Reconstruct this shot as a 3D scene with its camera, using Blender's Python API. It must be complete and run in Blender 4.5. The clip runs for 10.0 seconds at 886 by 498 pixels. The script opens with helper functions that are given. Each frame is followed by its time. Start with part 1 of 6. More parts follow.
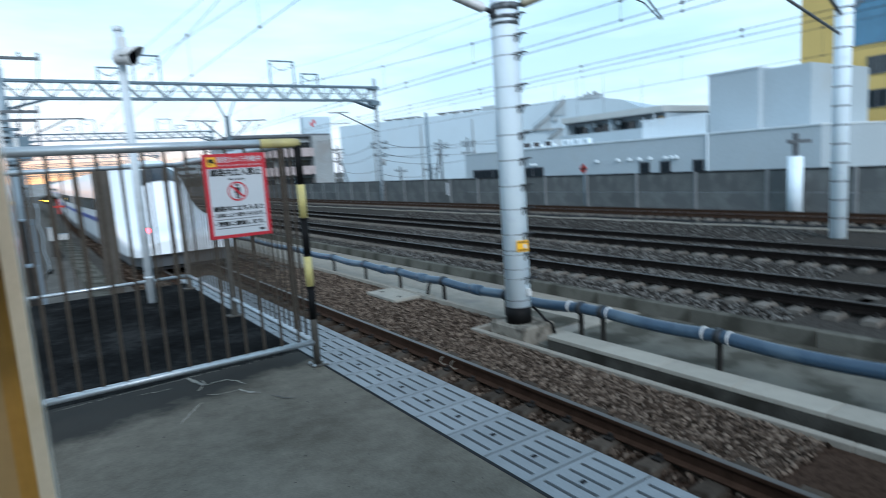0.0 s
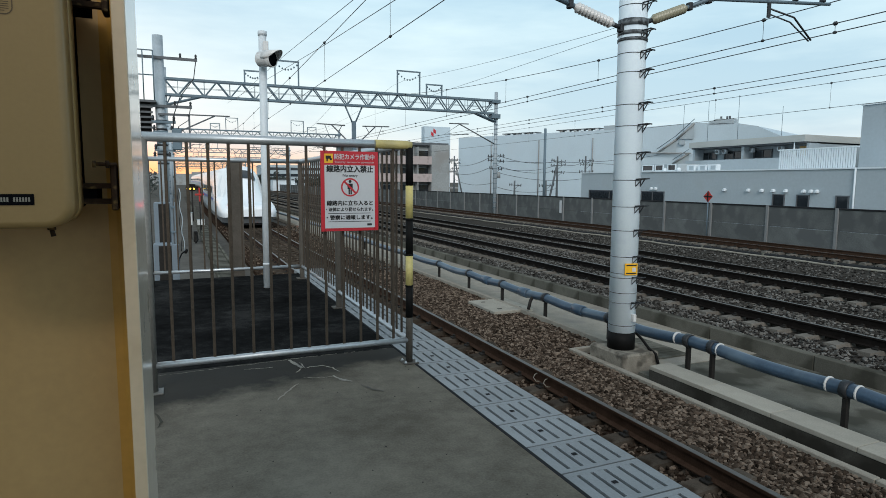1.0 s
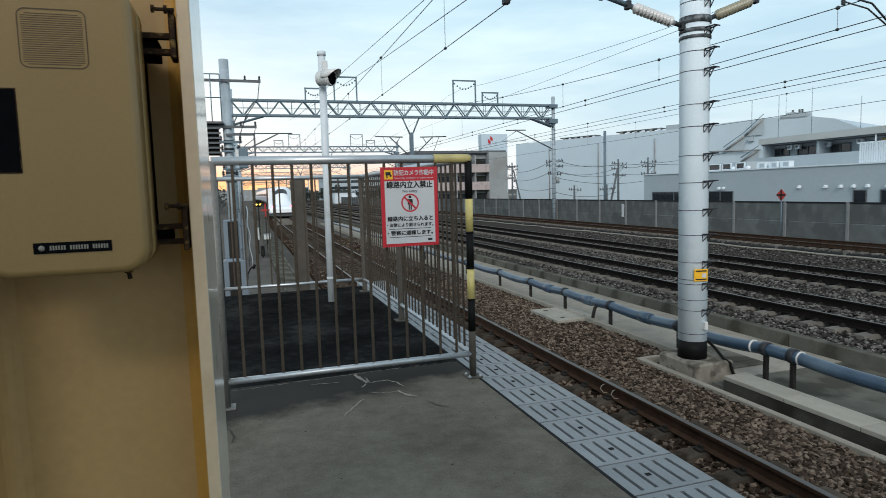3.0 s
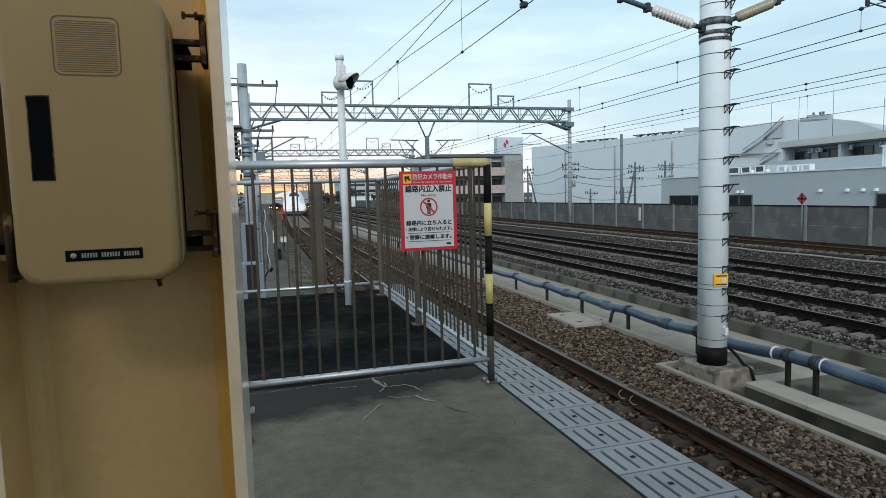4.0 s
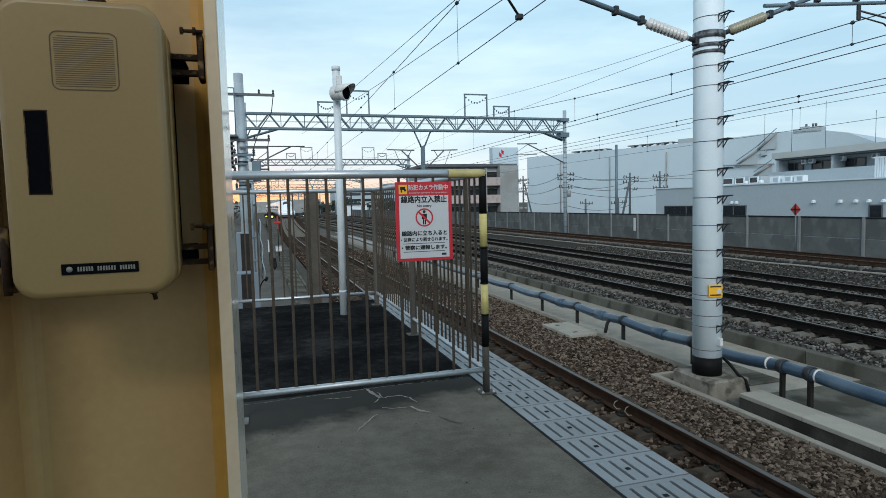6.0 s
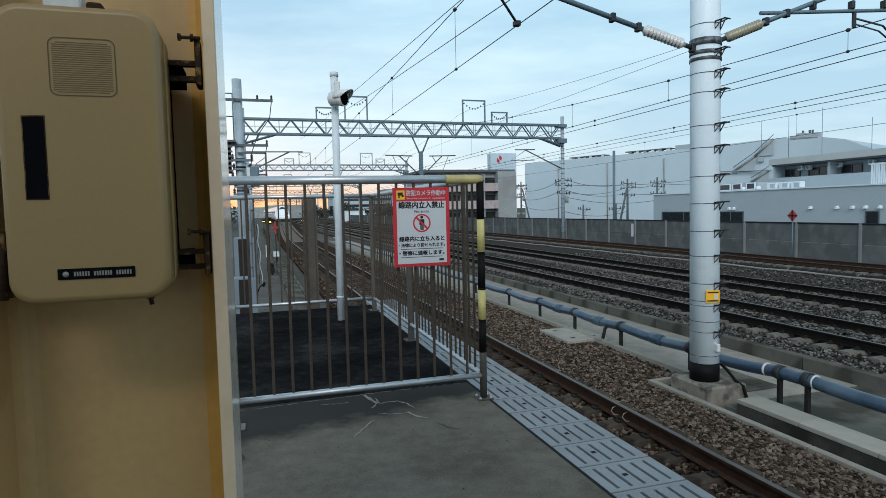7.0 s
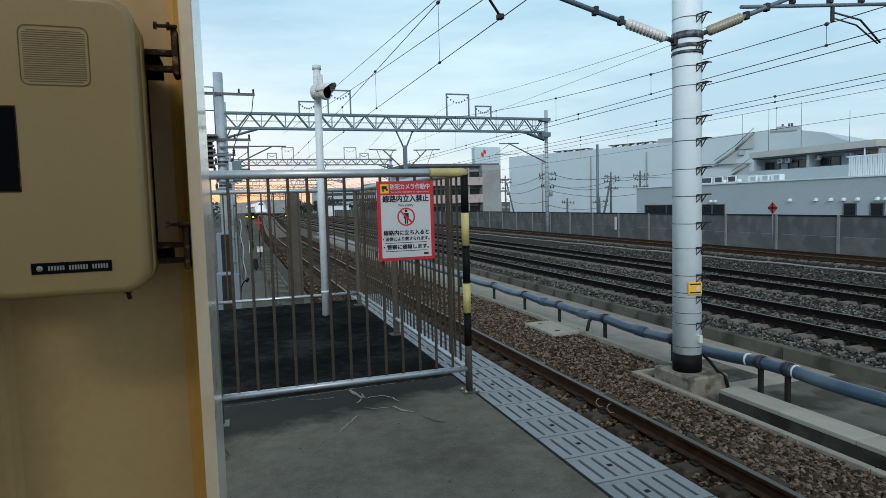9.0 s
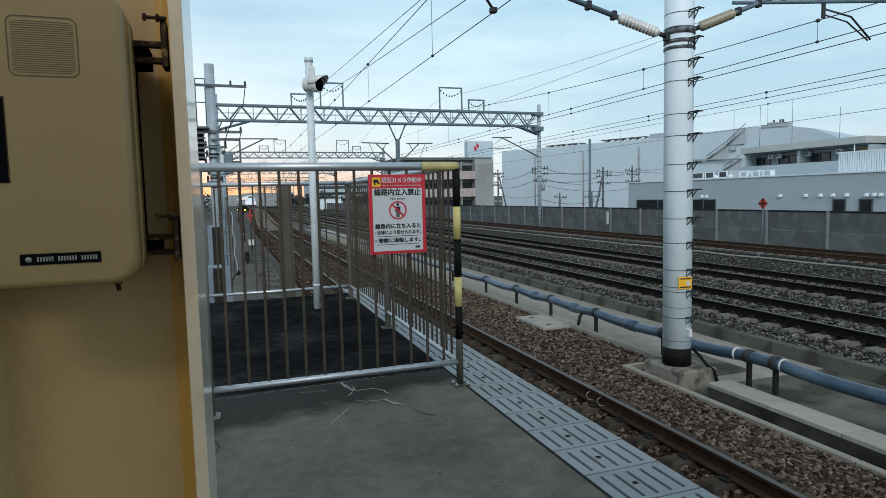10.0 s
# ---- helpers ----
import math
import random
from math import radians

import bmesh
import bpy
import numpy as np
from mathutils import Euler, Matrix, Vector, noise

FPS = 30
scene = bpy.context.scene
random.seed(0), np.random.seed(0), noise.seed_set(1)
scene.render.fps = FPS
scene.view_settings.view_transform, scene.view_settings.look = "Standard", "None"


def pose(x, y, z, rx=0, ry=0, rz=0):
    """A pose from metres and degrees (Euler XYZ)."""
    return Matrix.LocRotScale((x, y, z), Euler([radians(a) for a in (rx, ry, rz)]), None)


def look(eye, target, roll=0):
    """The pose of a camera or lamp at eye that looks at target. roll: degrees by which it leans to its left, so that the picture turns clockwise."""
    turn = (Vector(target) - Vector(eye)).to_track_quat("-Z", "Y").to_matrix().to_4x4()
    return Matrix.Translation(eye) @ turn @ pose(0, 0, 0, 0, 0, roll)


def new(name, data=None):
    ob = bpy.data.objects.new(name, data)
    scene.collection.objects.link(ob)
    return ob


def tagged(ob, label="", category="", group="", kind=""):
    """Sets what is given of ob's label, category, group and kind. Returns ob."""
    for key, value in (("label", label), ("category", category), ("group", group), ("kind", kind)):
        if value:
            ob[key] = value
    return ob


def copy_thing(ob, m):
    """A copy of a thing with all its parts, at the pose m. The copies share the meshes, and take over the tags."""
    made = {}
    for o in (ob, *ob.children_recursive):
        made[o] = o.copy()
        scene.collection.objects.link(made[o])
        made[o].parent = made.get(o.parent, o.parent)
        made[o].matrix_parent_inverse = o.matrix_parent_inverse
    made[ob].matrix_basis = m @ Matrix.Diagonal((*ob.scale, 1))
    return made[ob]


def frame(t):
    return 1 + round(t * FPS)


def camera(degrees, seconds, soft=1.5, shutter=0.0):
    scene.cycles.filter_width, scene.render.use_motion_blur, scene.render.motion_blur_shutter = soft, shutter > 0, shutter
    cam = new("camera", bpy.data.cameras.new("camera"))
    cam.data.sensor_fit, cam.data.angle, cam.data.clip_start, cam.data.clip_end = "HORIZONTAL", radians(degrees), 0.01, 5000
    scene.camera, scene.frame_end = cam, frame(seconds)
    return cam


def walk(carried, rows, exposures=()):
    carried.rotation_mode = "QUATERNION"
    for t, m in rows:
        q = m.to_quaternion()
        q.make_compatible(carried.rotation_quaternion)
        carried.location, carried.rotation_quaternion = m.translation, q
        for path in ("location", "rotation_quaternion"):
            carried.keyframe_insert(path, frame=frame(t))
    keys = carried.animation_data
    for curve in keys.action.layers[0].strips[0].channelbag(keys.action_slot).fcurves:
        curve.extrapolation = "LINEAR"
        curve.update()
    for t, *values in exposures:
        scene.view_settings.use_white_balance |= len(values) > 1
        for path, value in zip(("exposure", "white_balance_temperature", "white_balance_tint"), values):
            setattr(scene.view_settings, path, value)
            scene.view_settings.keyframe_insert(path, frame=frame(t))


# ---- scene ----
cam = camera(72.6, 10.0, soft=0.7, shutter=0.5)
PATH = [
    (0, (-3.905, 0.049, 1.443), (-2.799, 1.693, 1.168), -3.7),
    (0.2, (-3.898, 0.012, 1.429), (-2.906, 1.734, 1.206), -2.2),
    (0.5, (-3.881, 0.0, 1.406), (-3.014, 1.79, 1.194), -1.2),
    (0.8, (-3.884, 0.010, 1.403), (-3.097, 1.842, 1.230), 0.0),
    (1, (-3.864, 0.005, 1.4), (-3.066, 1.825, 1.179), 0.4),
    (1.5, (-3.858, 0.007, 1.402), (-3.078, 1.837, 1.197), 0.3),
    (2, (-3.861, 0.023, 1.404), (-3.114, 1.868, 1.21), -0.5),
    (2.5, (-3.861, 0.028, 1.432), (-3.148, 1.882, 1.201), -1.4),
    (2.7, (-3.861, 0.03, 1.436), (-3.194, 1.905, 1.233), -1.6),
    (4, (-3.882, 0.059, 1.445), (-3.314, 1.968, 1.264), -1.6),
    (4.5, (-3.894, 0.061, 1.451), (-3.339, 1.976, 1.296), -1.3),
    (5, (-3.897, 0.065, 1.449), (-3.327, 1.975, 1.28), -1.5),
    (5.5, (-3.896, 0.064, 1.45), (-3.342, 1.979, 1.288), -1.4),
    (6, (-3.883, 0.054, 1.453), (-3.299, 1.961, 1.303), -1.4),
    (7.3, (-3.881, 0.048, 1.453), (-3.285, 1.952, 1.323), -1.2),
    (7.5, (-3.881, 0.047, 1.453), (-3.257, 1.942, 1.307), -1.3),
    (8, (-3.881, 0.045, 1.453), (-3.251, 1.938, 1.313), -1.6),
    (8.5, (-3.878, 0.048, 1.452), (-3.232, 1.935, 1.306), -1.5),
    (9, (-3.877, 0.056, 1.448), (-3.239, 1.945, 1.296), -1.6),
    (9.5, (-3.874, 0.046, 1.445), (-3.221, 1.93, 1.287), -1.2),
    (10, (-3.874, 0.045, 1.447), (-3.213, 1.925, 1.274), -1.3),
]
EXPOSURES = [(0.0, 0.26, 5850, 10), (0.3, 0.03, 6200, 10), (0.8, -0.08, 6750, 12), (1.1, -0.08, 6850, 12), (1.5, -0.01, 6950, 13), (2.5, 0.0, 6900, 13), (4.0, 0.0, 6850, 13),
             (4.5, -0.01, 6550, 10), (5.0, -0.05, 6600, 11), (6.0, -0.07, 6500, 10), (7.5, -0.15, 6400, 10), (10.0, -0.13, 6550, 10)]
walk(cam, [(t, look(eye, target, roll)) for t, eye, target, roll in PATH], EXPOSURES)

# ---- world and light ----
world = bpy.data.worlds.new("world")
scene.world = world
world.use_nodes = True
wn, wl = world.node_tree.nodes, world.node_tree.links
wn.clear()


def wnode(kind, **values):
    n = wn.new(kind)
    for key, value in values.items():
        n.inputs[key].default_value = value
    return n


sky = wn.new("ShaderNodeTexSky")
sky.sky_type, sky.sun_disc = "NISHITA", False
sky.sun_elevation, sky.sun_rotation = radians(0.5), radians(-12)
sky.air_density, sky.dust_density = 1.0, 1.0
coord = wn.new("ShaderNodeTexCoord")
xyz = wn.new("ShaderNodeSeparateXYZ")
wl.new(coord.outputs["Generated"], xyz.inputs[0])
# cloud deck, brighter and warmer at the horizon
ramp = wn.new("ShaderNodeValToRGB")
ramp.color_ramp.elements[0].position, ramp.color_ramp.elements[0].color = 0.0, (0.70, 0.79, 0.84, 1)
ramp.color_ramp.elements[1].position, ramp.color_ramp.elements[1].color = 1.0, (0.42, 0.52, 0.60, 1)
e = ramp.color_ramp.elements.new(0.10)
e.color = (0.58, 0.78, 0.88, 1)
e = ramp.color_ramp.elements.new(0.38)
e.color = (0.43, 0.69, 0.85, 1)
wl.new(xyz.outputs["Z"], ramp.inputs[0])
e = ramp.color_ramp.elements.new(0.62)
e.color = (0.44, 0.59, 0.70, 1)
stretch = wn.new("ShaderNodeMapping")
stretch.inputs["Scale"].default_value = (1.0, 1.0, 5.0)
wl.new(coord.outputs["Generated"], stretch.inputs[0])
clouds = wnode("ShaderNodeTexNoise", Scale=2.3, Detail=6.0, Roughness=0.55)
wl.new(stretch.outputs[0], clouds.inputs["Vector"])
cramp = wn.new("ShaderNodeValToRGB")
cramp.color_ramp.elements[0].position, cramp.color_ramp.elements[0].color = 0.36, (0.80, 0.86, 0.92, 1)
cramp.color_ramp.elements[1].position, cramp.color_ramp.elements[1].color = 0.66, (1.22, 1.14, 1.09, 1)
wl.new(clouds.outputs["Fac"], cramp.inputs[0])
deck = wn.new("ShaderNodeMixRGB")
deck.blend_type, deck.inputs[0].default_value = "MULTIPLY", 1.0
wl.new(ramp.outputs[0], deck.inputs[1])
wl.new(cramp.outputs[0], deck.inputs[2])
# the afterglow low in the west, over the line
toward = wn.new("ShaderNodeVectorMath")
toward.operation = "DOT_PRODUCT"
toward.inputs[1].default_value = (-0.10, 0.995, 0.0)
wl.new(coord.outputs["Generated"], toward.inputs[0])
wide = wn.new("ShaderNodeMapRange")
wide.inputs["From Min"].default_value, wide.inputs["From Max"].default_value = 0.90, 0.995
wl.new(toward.outputs["Value"], wide.inputs["Value"])
low = wn.new("ShaderNodeMapRange")
low.inputs["From Min"].default_value, low.inputs["From Max"].default_value = 0.062, 0.018
wl.new(xyz.outputs["Z"], low.inputs["Value"])
both = wn.new("ShaderNodeMath")
both.operation = "MULTIPLY"
wl.new(wide.outputs[0], both.inputs[0])
wl.new(low.outputs[0], both.inputs[1])
glow = wn.new("ShaderNodeMixRGB")
glow.inputs[2].default_value = (1.0, 0.62, 0.33, 1)
wl.new(both.outputs[0], glow.inputs[0])
wl.new(deck.outputs[0], glow.inputs[1])
bg_sky, bg_deck, add = wn.new("ShaderNodeBackground"), wn.new("ShaderNodeBackground"), wn.new("ShaderNodeAddShader")
bg_sky.inputs["Strength"].default_value = 0.05
bg_deck.inputs["Strength"].default_value = 1.16
wl.new(sky.outputs[0], bg_sky.inputs["Color"])
wl.new(glow.outputs[0], bg_deck.inputs["Color"])
wl.new(bg_sky.outputs[0], add.inputs[0])
wl.new(bg_deck.outputs[0], add.inputs[1])
wout = wn.new("ShaderNodeOutputWorld")
wl.new(add.outputs[0], wout.inputs[0])

sun = new("sun", bpy.data.lights.new("sun", "SUN"))
sun.data.energy, sun.data.angle, sun.data.color = 1.85, radians(29), (1.0, 0.98, 0.95)
sun.matrix_world = look((-17, -43, 25), (0, 0, 0))


# ---- materials ----
def mat(name, color, rough=0.7, metal=0.0, spread=0.25, scale=6.0, fine=60.0, bump=0.0, stain=None, stain_at=0.62,
        stain_scale=1.5, per_piece=0.0, spec=0.5, emit=None, power=0.0):
    """A surface with colour variation at two scales, fine relief and stains."""
    m = bpy.data.materials.new(name)
    m.use_nodes = True
    n, l = m.node_tree.nodes, m.node_tree.links
    b = n["Principled BSDF"]
    b.inputs["Roughness"].default_value, b.inputs["Metallic"].default_value = rough, metal
    b.inputs["Specular IOR Level"].default_value = spec
    tc = n.new("ShaderNodeTexCoord")

    def noise_tex(s, detail=4.0):
        t = n.new("ShaderNodeTexNoise")
        t.inputs["Scale"].default_value, t.inputs["Detail"].default_value = s, detail
        l.new(tc.outputs["Object"], t.inputs["Vector"])
        return t

    big, small = noise_tex(scale), noise_tex(fine, 3.0)
    blend = n.new("ShaderNodeMath")
    blend.operation = "MULTIPLY_ADD"
    blend.inputs[1].default_value = 0.45
    l.new(small.outputs["Fac"], blend.inputs[0])
    half = n.new("ShaderNodeMath")
    half.operation = "MULTIPLY"
    half.inputs[1].default_value = 0.55
    l.new(big.outputs["Fac"], half.inputs[0])
    l.new(half.outputs[0], blend.inputs[2])
    r = n.new("ShaderNodeValToRGB")
    r.color_ramp.elements[0].position, r.color_ramp.elements[1].position = 0.3, 0.7
    r.color_ramp.elements[0].color = (*[c * (1 - spread) for c in color], 1)
    r.color_ramp.elements[1].color = (*[min(1, c * (1 + spread)) for c in color], 1)
    l.new(blend.outputs[0], r.inputs[0])
    out = r.outputs[0]
    if stain:
        s = noise_tex(stain_scale, 6.0)
        sr = n.new("ShaderNodeValToRGB")
        sr.color_ramp.elements[0].position, sr.color_ramp.elements[1].position = stain_at - 0.06, stain_at + 0.08
        l.new(s.outputs["Fac"], sr.inputs[0])
        mx = n.new("ShaderNodeMixRGB")
        mx.inputs[2].default_value = (*stain, 1)
        l.new(sr.outputs[0], mx.inputs[0])
        l.new(out, mx.inputs[1])
        out = mx.outputs[0]
    if per_piece:
        info = n.new("ShaderNodeObjectInfo")
        mr = n.new("ShaderNodeMapRange")
        mr.inputs["To Min"].default_value, mr.inputs["To Max"].default_value = 1 - per_piece, 1 + per_piece
        l.new(info.outputs["Random"], mr.inputs["Value"])
        hv = n.new("ShaderNodeHueSaturation")
        l.new(mr.outputs[0], hv.inputs["Value"])
        l.new(out, hv.inputs["Color"])
        out = hv.outputs[0]
    l.new(out, b.inputs["Base Color"])
    if bump:
        bp = n.new("ShaderNodeBump")
        bp.inputs["Strength"].default_value, bp.inputs["Distance"].default_value = 0.7, bump
        l.new(blend.outputs[0], bp.inputs["Height"])
        l.new(bp.outputs[0], b.inputs["Normal"])
    if emit:
        b.inputs["Emission Color"].default_value, b.inputs["Emission Strength"].default_value = (*emit, 1), power
    return m


